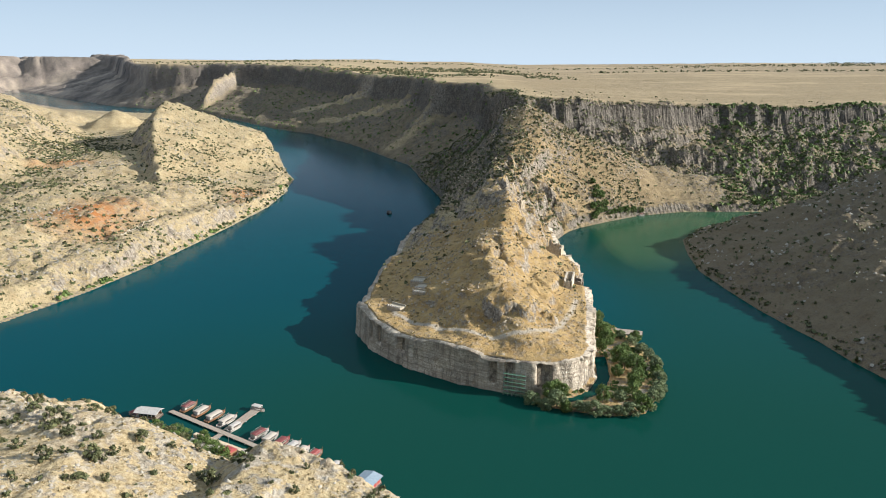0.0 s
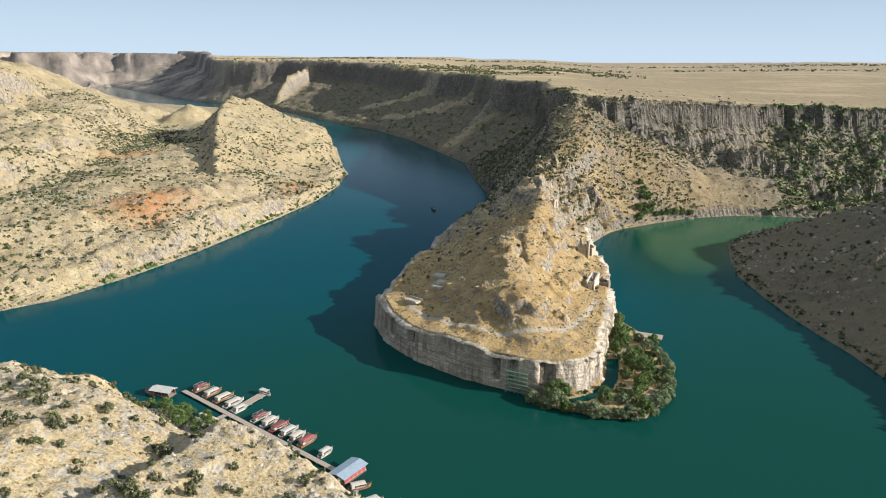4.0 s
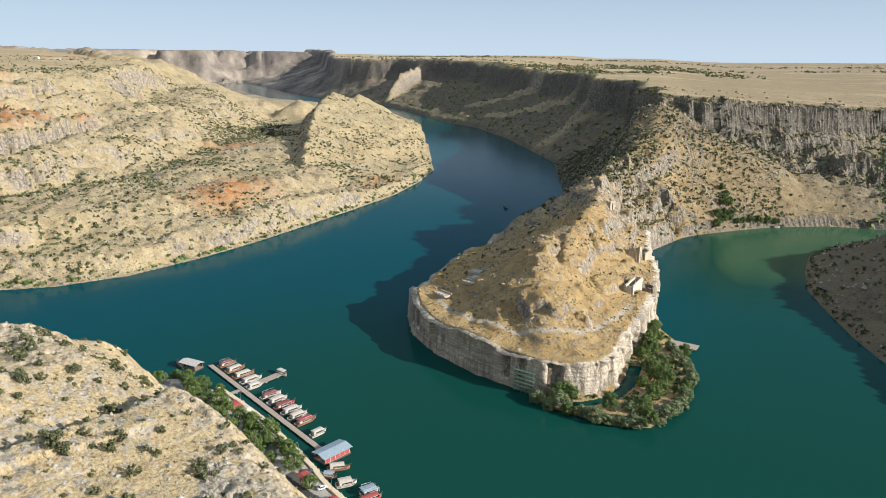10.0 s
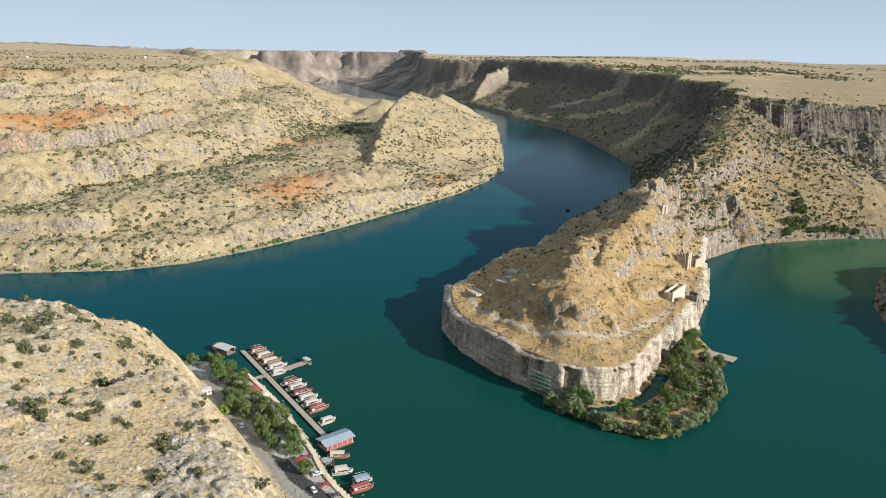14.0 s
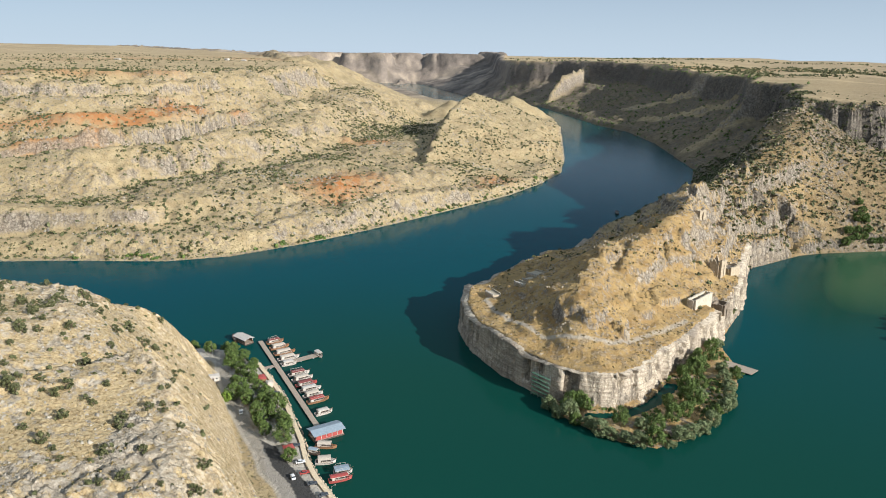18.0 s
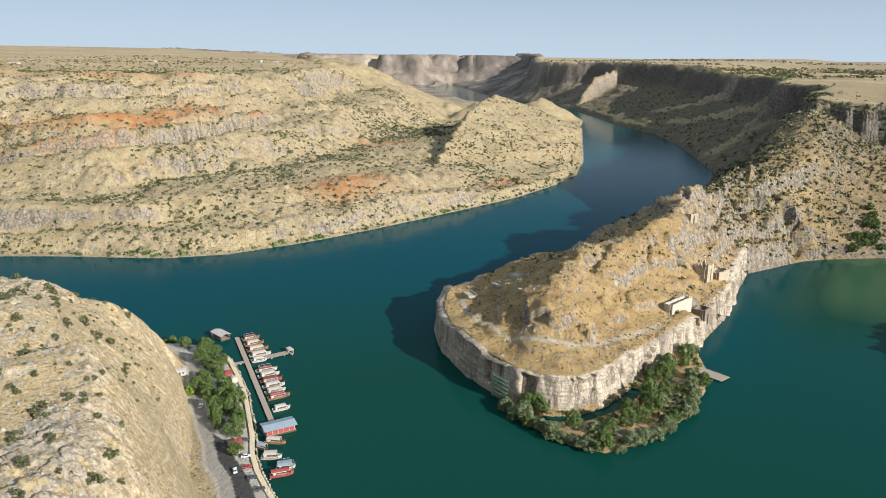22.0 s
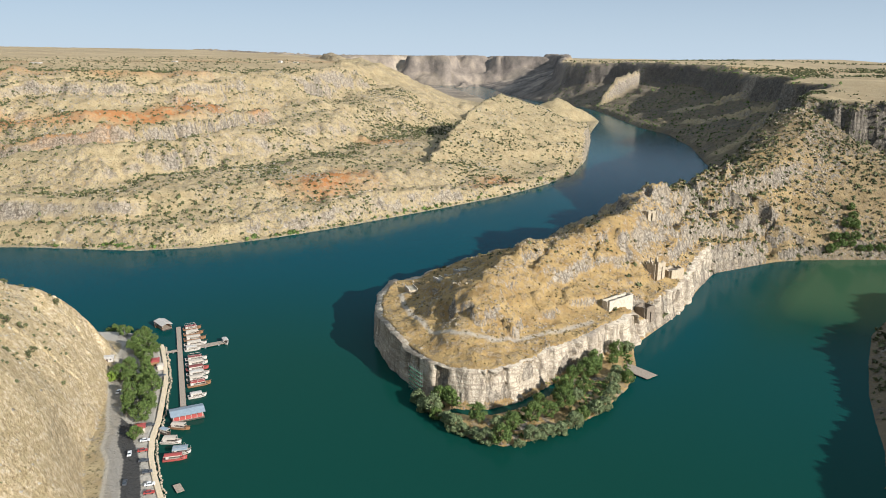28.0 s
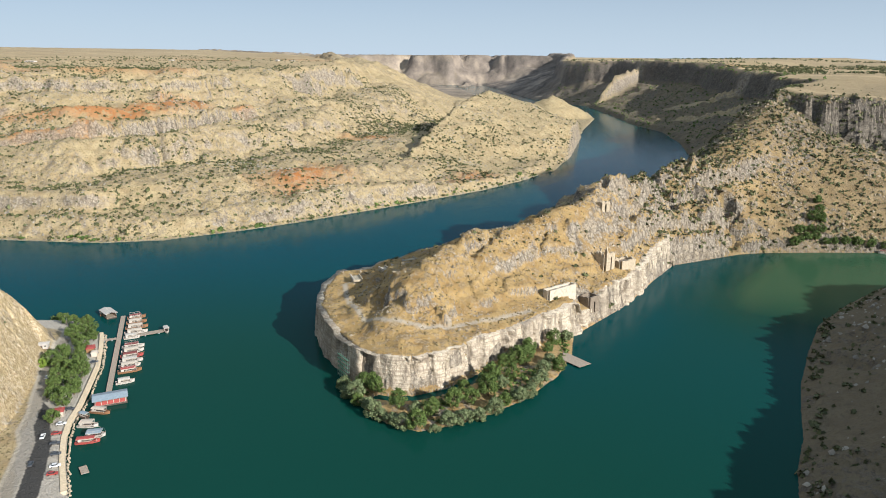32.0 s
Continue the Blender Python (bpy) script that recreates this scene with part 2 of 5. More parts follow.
def west_land(x, y, wx, wy, d_w):
    """The west bank: heights drawn between its lines, with the lone hill and the ridge above the bend."""
    flute = (ridged(x, y, 46, 3, 87) - 0.68) * 44
    fx, fy = wx + flute, wy + flute * 0.4
    rim, rim_z = to_line(fx, fy, WEST_RIM)
    past = inside(fx, fy, WEST_RIM + [(-9000, 4000), (-9000, -900)])
    weight = 1 / (d_w + 2.0) ** 2.4
    total = np.zeros(x.shape)
    for d, h in [(rim, rim_z)] + [to_line(fx, fy, line) for line in WEST_LINES]:
        k = 1 / (d + 2.0) ** 2.4
        weight, total = weight + k, total + k * h
    z = total / weight
    low = step(1500, 1900, y) * step(650, 300, d_w)
    z = np.where(past, rim_z + np.minimum(rim, 3000) * 0.004, z * (1 - 0.6 * low))
    rough = np.where(past, 0.15, 1.0) * step(5, 60, d_w)
    z = z + rough * (fbm(x, y, 110, 4, 23) * 7 + (ridged(x, y, 55, 4, 24) - 0.68) * 13 * step(45, 70, z))
    band = step(0.42, 0.6, vnoise(x, y, 120, 27)) * np.where(past, 0, 1)
    z = blend(z, blend(strata(z, 14, 0.3 * fbm(x, y, 90, 3, 28)), ledges(z, 11, x, y, 150), 0.5), 0.3 * band * step(25, 90, d_w))
    along, crest_z = to_line(wx, wy, WEST_RIDGE)
    z = np.where(past, z, np.maximum(z, crest_z - along * 0.5 + (ridged(x, y, 60, 4, 22) - 0.68) * 22))
    # the lone hill, steep and shaded to the west, and two knobs behind it
    along, crest_z = to_line(wx, wy, WEST_HILL)
    west = wx < np.interp(wy, [885, 1000, 1100, 1230, 1290, 1460], [-352, -400, -440, -480, -488, -560])
    hill = crest_z - along * np.where(west, 1.2, 0.37) + (ridged(x, y, 60, 4, 25) - 0.68) * 13 + (ridged(x, y, 17, 3, 26) - 0.68) * np.where(west, 10, 3)
    for kx, ky, kz, sx in ((-735, 1640, 62, 0.45), (-706, 1935, 62, 0.55)):
        hill = np.maximum(hill, kz - np.hypot((wx - kx) * sx, (wy - ky) * 0.4) + (ridged(x, y, 30, 3, 29) - 0.68) * 10)
    soft = step(-6, 22, hill - z)
    z = np.where(hill > z - 6, blend(z, np.maximum(hill, z), soft), z)
    return z, past, hill


def ground(x, y):
    """Height of the land, the bed below the water, and masks of what covers it."""
    wob = fbm(x, y, 60, 4, 3) * 5 + fbm(x, y, 14, 3, 5) * 2.2
    wx, wy = x + wob, y + fbm(x, y, 55, 4, 9) * 5 + fbm(x, y, 13, 3, 15) * 2.2
    d_w, _ = to_line(x, y, WEST_SHORE)
    d_e, _ = to_line(x, y, EAST_SHORE)
    d_r, _ = to_line(x, y, RIGHT_SHORE)
    d_n, _ = to_line(x, y, NEAR_SHORE)
    wet = inside(x, y, WATER)
    near_w = (d_w <= d_e) & (d_w <= d_r) & (d_w <= d_n)
    near_e = ~near_w & (d_e <= d_r) & (d_e <= d_n)
    near_r = ~near_w & ~near_e & (d_r <= d_n)
    near_n = ~near_w & ~near_e & ~near_r
    far = np.hypot(x - 150, y - 50)
    out = {}
    # west bank: bluff, terrace, valley, two crag bands, plateau
    zw, past_w, hill = np.zeros(x.shape), np.zeros(x.shape, bool), np.full(x.shape, -99.0)
    if near_w.any():
        zw[near_w], past_w[near_w], hill[near_w] = west_land(x[near_w], y[near_w], wx[near_w], wy[near_w], d_w[near_w])
    # castle rock and the tableland behind it
    flute = (ridged(x, y, 40, 3, 81) - 0.68) * 24 + fbm(x, y, 110, 2, 83) * 10
    flute = flute * (1 - 0.5 * step(1050, 1300, y))
    fx, fy = wx + flute, wy + flute * 0.6 + (ridged(y, x, 24, 3, 85) - 0.68) * 14
    rim, rim_z = to_line(fx, fy, EAST_RIM)
    past = inside(fx, fy, EAST_RIM + [(9000, 1600), (9000, 9000), (-3300, 9000)])
    spine, spine_z = to_line(wx, wy, SPINE)
    foot, _ = to_line(x + 0.4 * (wx - x), y + 0.4 * (wy - y), CASTLE_FOOT)
    rock = inside(x + 0.4 * (wx - x), y + 0.4 * (wy - y), CASTLE_FOOT)
    s = np.where(past, 1.0, d_e / (d_e + rim + 1e-6))
    side = step(120, 250, x)
    prof = blend(np.interp(s, [0, 0.05, 0.3, 0.55, 0.62, 0.84, 0.9, 1], [0, 0.05, 0.19, 0.33, 0.41, 0.54, 0.96, 1]),
                 np.interp(s, [0, 0.03, 0.2, 0.45, 0.7, 0.92, 0.955, 1], [0, 0.05, 0.14, 0.27, 0.50, 0.78, 0.98, 1]), side)
    base = np.interp(x, [-3300, -1250, -869, -437, -231, -44, 110, 215, 388, 560, 1200, 2500], [190, 150, 152, 150, 135, 134, 132, 124, 114, 111, 116, 130])
    zt = np.where(past, base + np.minimum(rim, 4500) * 0.0115, prof * rim_z) + fbm(x, y, 70, 4, 33) * 7 * step(5, 60, d_e) * np.where(past, 0.25, 1)
    band = step(0.25, 0.55, vnoise(x, y, 90, 37)) * np.where(past, 0, 1)
    zt = blend(zt, blend(strata(zt, 15, 0.35 * fbm(x, y, 70, 3, 38)), ledges(zt, 11, x, y, 148), 0.6), 0.8 * band)
    field = step(225, 260, x) * step(400, 360, x) * step(960, 920, y)
    zt = blend(zt, strata(zt, 4.0, 0.15 * fbm(x, y, 40, 2, 36)), 0.9 * field)
    gully = (ridged(x, y, 80, 4, 39) - 0.68) * 40
    crags = ((ridged(x, y, 30, 4, 34) - 0.68) * (20 + 24 * step(60, 130, x) * step(1020, 960, y)) + (ridged(x, y, 12, 2, 35) - 0.68) * 4) * (1 - 0.5 * step(1000, 1200, y))
    zt = zt + (gully * (1 - 0.75 * step(1000, 1200, y)) + crags) * (1 - field) * np.where(past, 0, 1) * step(0.02, 0.25, s) * step(1.0, 0.8, s)
    near_spur = np.full(x.shape, 1e3)
    for line in SPURS:
        along, crest_z = to_line(wx + 0.5 * flute, wy + 0.3 * flute, line)
        near_spur = np.minimum(near_spur, along)
        zt = np.maximum(zt, crest_z - along * 2.0 + (ridged(x, y, 26, 3, 31) - 0.68) * 24)
    ss = d_e / (d_e + spine + 1e-6)
    crag = step(560, 660, y)
    zs = blend(np.interp(ss, [0, 0.08, 0.3, 0.6, 0.85, 1], [0, 0.16, 0.4, 0.66, 0.92, 1]) * spine_z,
               np.interp(ss, [0, 0.07, 0.30, 0.38, 0.62, 0.72, 1], [0, 0.34, 0.44, 0.64, 0.72, 0.92, 1]) * spine_z, crag * step(40, 75, x) * step(128, 108, x))
    cs = foot / (foot + spine + 1e-6)
    wall = blend(19.5, 18.5, step(-45, 70, x)) + 3 * fbm(x, y, 30, 3, 41)
    wall = wall - 9 * step(1.0, 0.75, np.hypot((x - 103) / 11, (y - 511) / 15))
    even = np.interp(cs + 0.08 * fbm(x, y, 30, 3, 40), [0, 0.15, 0.42, 0.6, 0.78, 1], [0, 0.03, 0.15, 0.42, 0.82, 1])
    top = wall + np.maximum(spine_z - wall, 0) * blend(even, even * 0.45 + 0.55 * np.interp(cs + 0.10 * fbm(x, y, 26, 3, 45), [0, 0.15, 0.30, 0.35, 0.56, 0.60, 0.82, 0.86, 1], [0, 0.07, 0.16, 0.36, 0.44, 0.66, 0.74, 0.94, 1]), step(0.60, 0.72, vnoise(x, y, 30, 42)))
    top = blend(top, ledges(top, 4.5, x, y, 43), 0.5 * step(0.62, 0.70, vnoise(x, y, 24, 44)) * step(0.1, 0.3, cs)) + 1.2 * fbm(x, y, 14, 3, 46)
    rag = 0.75 * fbm(x, y, 10, 3, 145)
    for cx, cy, rx, ry, high in OUTCROPS:
        top = top + high * step(1.0, 0.86, np.hypot((x - cx) / rx, (y - cy) / ry) + rag)
    zr = np.where(rock, blend(2.0, top, step(0.0, 3.2, foot)), np.minimum(1.6, 0.25 + 0.12 * d_e))
    zr = np.where((~rock) & ((y > 487) | (x < 44)), np.minimum(2.5, d_e * 1.0), zr)
    zp = blend(zr, np.maximum(zs, 0), step(560, 630, y))
    zp = zp + step(580, 640, y) * (blend(zp, ledges(zp, 13, x, y, 146), 0.8 - 0.3 * step(95, 135, x)) - zp + ((ridged(x, y, 36, 4, 47) - 0.68) * 24 + (ridged(x, y, 13, 2, 48) - 0.68) * 3.5) * step(0, 25, d_e))
    cap = 70 + 4 * fbm(x, y, 14, 2, 49) + 30 * step(690, 760, y)
    zp = np.where(zp > cap, cap + 0.25 * (zp - cap), zp)
    k = step(860, 800, y) * step(200, 120, x)
    # the fin of rock behind the castle, with a gully at its back
    along, crest_z = to_line(wx, wy, FIN)
    zp = np.maximum(zp, crest_z - 1.5 * along + (ridged(x, y, 14, 3, 50) - 0.68) * 5)
    along, _ = to_line(wx, wy, FIN_GULLY)
    zp = np.maximum(zp - 13 * np.exp(-(along / 7) ** 2), np.minimum(zp, 2))
    ze = np.maximum(blend(zt, zp, np.maximum(k, 0)), np.where(y > 780, zs * step(260, 110, spine), 0))
    ze = np.where(y < 780, blend(zt, zp, k), ze)
    # right-hand hill
    crest, crest_z = to_line(wx, wy, RIGHT_CREST)
    s = d_r / (d_r + crest + 1e-6)
    zr = np.interp(s, [0, 0.05, 0.5, 0.9, 1], [0, 0.06, 0.55, 0.95, 1]) * crest_z + (ridged(x, y, 60, 3, 53) - 0.68) * 12 * step(5, 40, d_r)
    over = inside(x, y, RIGHT_CREST + [(3000, -300), (3000, 800)])
    zr = np.where(over, crest_z + fbm(x, y, 200, 3, 51) * 8, zr)
    # near hill over the landing
    brow, brow_z = to_line(x + 0.5 * (wx - x), y + 0.5 * (wy - y), NEAR_BROW)
    over = inside(x + 0.5 * (wx - x), y + 0.5 * (wy - y), NEAR_BROW + [(-1500, -1500)])
    e = np.maximum(d_n - 25 * step(-186, -160, x) - 3, 0)
    s = np.where(over, 1, e / (e + brow + 1e-6))
    zn = 2.2 + np.interp(s, [0, 0.02, 0.12, 0.3, 0.6, 0.85, 1], [0, 0.05, 0.19, 0.44, 0.74, 0.93, 1]) * (brow_z - 2.2)
    zn = zn + np.where(over, np.minimum(brow, 120) * 0.10, 0)
    zn = zn + 5.5 * step(1.0, 0.1, np.hypot((x + 137) / 17, (y - 260) / 19)) - 3.0 * step(1.0, 0.1, np.hypot((x + 137) / 14, (y - 228) / 12))
    along, crest_z = to_line(x + 0.4 * (wx - x), y + 0.4 * (wy - y), NEAR_SPUR)
    zn = np.maximum(zn, crest_z - along * 1.25 + (ridged(x, y, 18, 3, 52) - 0.68) * 5)
    zn = np.where(d_n < 3, 2.2 * step(0, 3, d_n), zn)
    crag = step(0.60, 0.80, vnoise(x, y, 38, 55) + 0.55 * step(26, 4, brow) - 0.2) * step(0.12, 0.3, s)
    f1, f2, own = cells(x + 2 * fbm(x, y, 8, 2, 56), 0.7 * y + 2 * fbm(x, y, 8, 2, 57), 3.0, 58)
    zn = zn + crag * ((own - 0.3) * np.minimum(1, (f2 - f1) * 5) * 3.0 + ridged(x, y, 6, 3, 59) * 2.0 - 1.1) * 0.62
    z = np.where(near_w, zw, np.where(near_e, ze, np.where(near_r, zr, zn)))
    # rise to the horizon
    table_far = (near_e & past) | (near_w & past_w)
    left = step(-0.2, -0.9, (x - 150) / (far + 1))
    gap = np.minimum(d_w, d_e)
    z = z + step(1500, 2600, far) * np.where(table_far, 0, (ridged(x, y, 420, 4, 79) - 0.55) * 60 * step(5200, 4200, y - 1.2 * x) + fbm(x, y, 90, 3, 78) * 8) * step(90, 600, gap)
    z = z + np.where(far > 2300, np.minimum(far - 2300, 2600) / 2500 * np.where(near_e & past, 0, 12 + 8 * left) * step(120, 500, np.minimum(np.minimum(d_w, d_e), 9e9)), 0)
    spur = ridged(x, y, 420, 4, 82)
    away = step(120, 700, np.minimum(d_w, d_e))
    end = np.clip((far - 4330 + 1200 * away - 800 * (spur - 0.55)) / (330 + 1250 * away), 0, 1)
    rise = np.interp(end, [0, 0.12, 0.3, 0.55, 0.62, 0.86, 0.9, 1], [0, 0.05, 0.28, 0.5, 0.6, 0.82, 0.92, 1.0]) + (spur - 0.68) * 0.9 * step(0.05, 0.3, end) * step(1.0, 0.75, end)
    rise = rise + (fbm(x, y, 260, 4, 84) * 0.10 + (ridged(x, y, 150, 3, 86) - 0.68) * 0.16) * step(0.02, 0.2, end) * step(1.0, 0.8, end)
    z = np.where((far > 3900) & ~(near_e & past) & ~(near_r & (y > 900)), np.maximum(z, rise * (168 + 6 * left + fbm(x, y, 700, 4, 80) * 12)), z)
    wet = wet & (end <= 0.02)
    # relief
    park = near_n & (d_n < 36)
    trail, _ = to_line(x, y, TRAIL)
    flat = np.where(park | (near_e & ~rock & (y < 487) & (x > 44)), 0.06, 1.0)
    table = (near_e & past) | (near_w & past_w)
    amount = np.where(table, 0.3, np.where(near_e & rock & (y < 600), 0.22 * step(0.5, 5.0, trail), np.where(near_w & (hill > zw - 8), 0.4, np.where(near_n, 0.35, np.where(near_e, 0.62, 1.0))))) * flat * step(0, 12, np.where(near_e & rock, 12, np.minimum(np.minimum(d_w, d_e), np.minimum(d_r, d_n))))
    f1, f2, own = cells(x + 3 * fbm(x, y, 12, 2, 61), y + 3 * fbm(x, y, 12, 2, 63), 9.0, 65)
    blocks = (own - 0.45) * np.minimum(1, (f2 - f1) * 4)
    rocky = step(0.50, 0.72, ridged(x, y, 95, 3, 71) + 0.25 * fbm(x, y, 25, 3, 73))
    z = z + amount * (fbm(x, y, 26, 4, 75) * 3.0 + (ridged(x, y, 10, 2, 76) - 0.68) * 3.6 * (0.25 + rocky) + blocks * (1.2 + 2.4 * rocky) + ridged(x, y, 16, 3, 77) * 1.6 * rocky)
    shore = np.minimum(np.minimum(d_w, d_e), np.minimum(d_r, d_n))
    pool = near_e & ~rock & (foot > 3) & (foot < 10) & (x > 66) & (y < 412) & (x < 105)
    z = np.where(pool, -0.5, z)
    wet = wet | pool
    z = np.where(wet, -np.minimum(shore * 0.8, 14) - 0.3, np.maximum(z, 0.15 + 0.02 * shore))
    rocky = np.where(near_e & rock & (y < 600), rocky * 0.3, rocky)
    rocky = np.where(near_w & (hill > zw - 4), 0.25 * rocky, rocky)
    rocky = np.where(near_n, np.maximum(0.5 * rocky, crag), rocky)
    out["rocky"], out["past"], out["wet"] = rocky, table, wet
    out["zone"] = np.where(near_w, 0, np.where(near_e, 1, np.where(near_r, 2, 3)))
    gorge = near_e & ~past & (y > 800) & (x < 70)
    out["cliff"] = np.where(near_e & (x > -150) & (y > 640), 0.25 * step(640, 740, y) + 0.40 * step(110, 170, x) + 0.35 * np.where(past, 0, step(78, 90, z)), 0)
    # gorge side painted dark for its shade, spurs left tan as lit
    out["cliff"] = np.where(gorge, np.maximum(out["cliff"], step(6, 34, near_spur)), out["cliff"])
    out["far"] = far
    out["shore"], out["rock"], out["park"] = shore, rock & near_e & (y < 620), park
    return z, out


# ---- materials ----
def nodes_of(name):
    mat = bpy.data.materials.new(name)
    mat.use_nodes = True
    nt = mat.node_tree
    return mat, nt, nt.nodes["Principled BSDF"]


def node(nt, kind, **inputs):
    n = nt.nodes.new(kind)
    for k, v in inputs.items():
        n.inputs[k.replace("_", " ")].default_value = v
    return n


def ntex(nt, scale, detail=4, rough=0.55, vec=None):
    n = node(nt, "ShaderNodeTexNoise", Scale=scale, Detail=detail, Roughness=rough)
    if vec is None:
        vec = nt.nodes.new("ShaderNodeNewGeometry").outputs["Position"]
    nt.links.new(vec, n.inputs["Vector"])
    return n.outputs["Fac"]


def ramp(nt, fac, *stops):
    r = nt.nodes.new("ShaderNodeValToRGB")
    while len(r.color_ramp.elements) < len(stops):
        r.color_ramp.elements.new(0.5)
    for e, (p, c) in zip(r.color_ramp.elements, stops):
        e.position = p
        e.color = (*c, 1) if not isinstance(c, (int, float)) else (c, c, c, 1)
    nt.links.new(fac, r.inputs[0])
    return r.outputs[0]


def mix(nt, fac, a, b, mode="MIX"):
    m = nt.nodes.new("ShaderNodeMix")
    m.data_type, m.blend_type = "RGBA", mode
    for sock, v in ((m.inputs[0], fac), (m.inputs[6], a), (m.inputs[7], b)):
        if isinstance(v, bpy.types.NodeSocket):
            nt.links.new(v, sock)
        elif isinstance(v, (int, float)):
            sock.default_value = v
        else:
            sock.default_value = (*v, 1)
    return m.outputs[2]


def bump(nt, bsdf, height, strength, dist):
    b = node(nt, "ShaderNodeBump", Strength=strength, Distance=dist)
    nt.links.new(height, b.inputs["Height"])
    nt.links.new(b.outputs[0], bsdf.inputs["Normal"])


def attr(nt, name):
    a = nt.nodes.new("ShaderNodeAttribute")
    a.attribute_name = name
    return a


def maths(nt, op, a, b=0.0, clamp=False):
    m = nt.nodes.new("ShaderNodeMath")
    m.operation, m.use_clamp = op, clamp
    for sock, v in zip(m.inputs, (a, b)):
        if isinstance(v, bpy.types.NodeSocket):
            nt.links.new(v, sock)
        else:
            sock.default_value = v
    return m.outputs[0]


def plain(name, colour, rough=0.7, vary=0.25, scale=1.5, metal=0.0):
    mat, nt, b = nodes_of(name)
    f = ntex(nt, scale, 5, 0.65)
    dark = tuple(c * (1 - vary) for c in colour)
    lite = tuple(min(1, c * (1 + vary * 0.6)) for c in colour)
    nt.links.new(ramp(nt, f, (0.3, dark), (0.7, lite)), b.inputs["Base Color"])
    b.inputs["Roughness"].default_value, b.inputs["Metallic"].default_value = rough, metal
    return mat


def land_material():
    mat, nt, b = nodes_of("dry_hillside")
    cover = attr(nt, "cover")           # red: bare rock, green: red soil, blue: scrub
    sep = nt.nodes.new("ShaderNodeSeparateColor")
    nt.links.new(cover.outputs["Color"], sep.inputs[0])
    ext = attr(nt, "made")              # red: path or paving, green: asphalt, blue: olive stony ground, painted darker for shade
    sep2 = nt.nodes.new("ShaderNodeSeparateColor")
    nt.links.new(ext.outputs["Color"], sep2.inputs[0])
    geo = nt.nodes.new("ShaderNodeNewGeometry")
    big, mid, fine, grit = ntex(nt, 0.012, 4), ntex(nt, 0.09, 5, 0.6), ntex(nt, 0.55, 5, 0.65), ntex(nt, 2.4, 4, 0.7)
    grass = ramp(nt, mid, (0.28, (0.31, 0.225, 0.12)), (0.5, (0.41, 0.32, 0.18)), (0.72, (0.50, 0.405, 0.24)))
    grass = mix(nt, ramp(nt, big, (0.45, 0.0), (0.65, 0.5)), grass, (0.37, 0.295, 0.165))
    grass = mix(nt, ramp(nt, fine, (0.50, 0.0), (0.62, 0.6)), grass, (0.28, 0.205, 0.11))
    stone = ramp(nt, fine, (0.30, (0.13, 0.11, 0.088)), (0.44, (0.31, 0.265, 0.21)), (0.66, (0.48, 0.42, 0.335)))
    stone = mix(nt, ramp(nt, mid, (0.45, 0.0), (0.7, 0.55)), stone, (0.42, 0.33, 0.21))
    # streaks down the steep faces
    wave = nt.nodes.new("ShaderNodeMapping")
    wave.inputs["Scale"].default_value = (0.6, 0.6, 0.05)
    nt.links.new(geo.outputs["Position"], wave.inputs["Vector"])
    streak = ntex(nt, 0.55, 4, 0.6, wave.outputs[0])
    stone = mix(nt, ramp(nt, streak, (0.47, 0.0), (0.64, 0.7)), stone, (0.15, 0.12, 0.095))
    # weathered dark rim stone, plus painted shade on the gorge side
    patina_shade = maths(nt, "MULTIPLY", attr(nt, "cliff").outputs["Fac"], ramp(nt, mid, (0.3, 0.55), (0.6, 0.9)))
    stone = mix(nt, patina_shade, stone, mix(nt, fine, (0.04, 0.038, 0.036), (0.20, 0.175, 0.145)))
    stone = mix(nt, maths(nt, "MULTIPLY", sep.outputs[1], 0.6), stone, mix(nt, fine, (0.30, 0.17, 0.09), (0.56, 0.37, 0.23)))
    # cracks between blocks of rock
    bent = nt.nodes.new("ShaderNodeVectorMath")
    bent.operation = "ADD"
    wob = node(nt, "ShaderNodeTexNoise", Scale=0.3, Detail=6)
    nt.links.new(geo.outputs["Position"], wob.inputs["Vector"])
    big_wob = nt.nodes.new("ShaderNodeVectorMath")
    big_wob.operation = "SCALE"
    big_wob.inputs["Scale"].default_value = 7.0
    nt.links.new(wob.outputs["Color"], big_wob.inputs[0])
    nt.links.new(geo.outputs["Position"], bent.inputs[0])
    nt.links.new(big_wob.outputs[0], bent.inputs[1])
    edges = []
    for size in (0.16, 0.5):
        v = node(nt, "ShaderNodeTexVoronoi", Scale=size)
        v.feature = "DISTANCE_TO_EDGE"
        nt.links.new(bent.outputs[0], v.inputs["Vector"])
        edges.append(v.outputs["Distance"])
    crack = maths(nt, "MULTIPLY", ramp(nt, edges[0], (0.0, 0.55), (0.12, 1.0)), ramp(nt, edges[1], (0.0, 0.75), (0.13, 1.0)))
    stone = mix(nt, 1.0, stone, crack, "MULTIPLY")
    soil = ramp(nt, fine, (0.3, (0.31, 0.115, 0.035)), (0.7, (0.49, 0.20, 0.065)))
    sepn = nt.nodes.new("ShaderNodeSeparateXYZ")
    nt.links.new(geo.outputs["Normal"], sepn.inputs[0])
    steep = maths(nt, "SUBTRACT", 1.0, sepn.outputs[2])
    steep = maths(nt, "ADD", steep, maths(nt, "MULTIPLY", maths(nt, "SUBTRACT", fine, 0.5), 0.5))
    lumps = ntex(nt, 0.28, 5, 0.6)
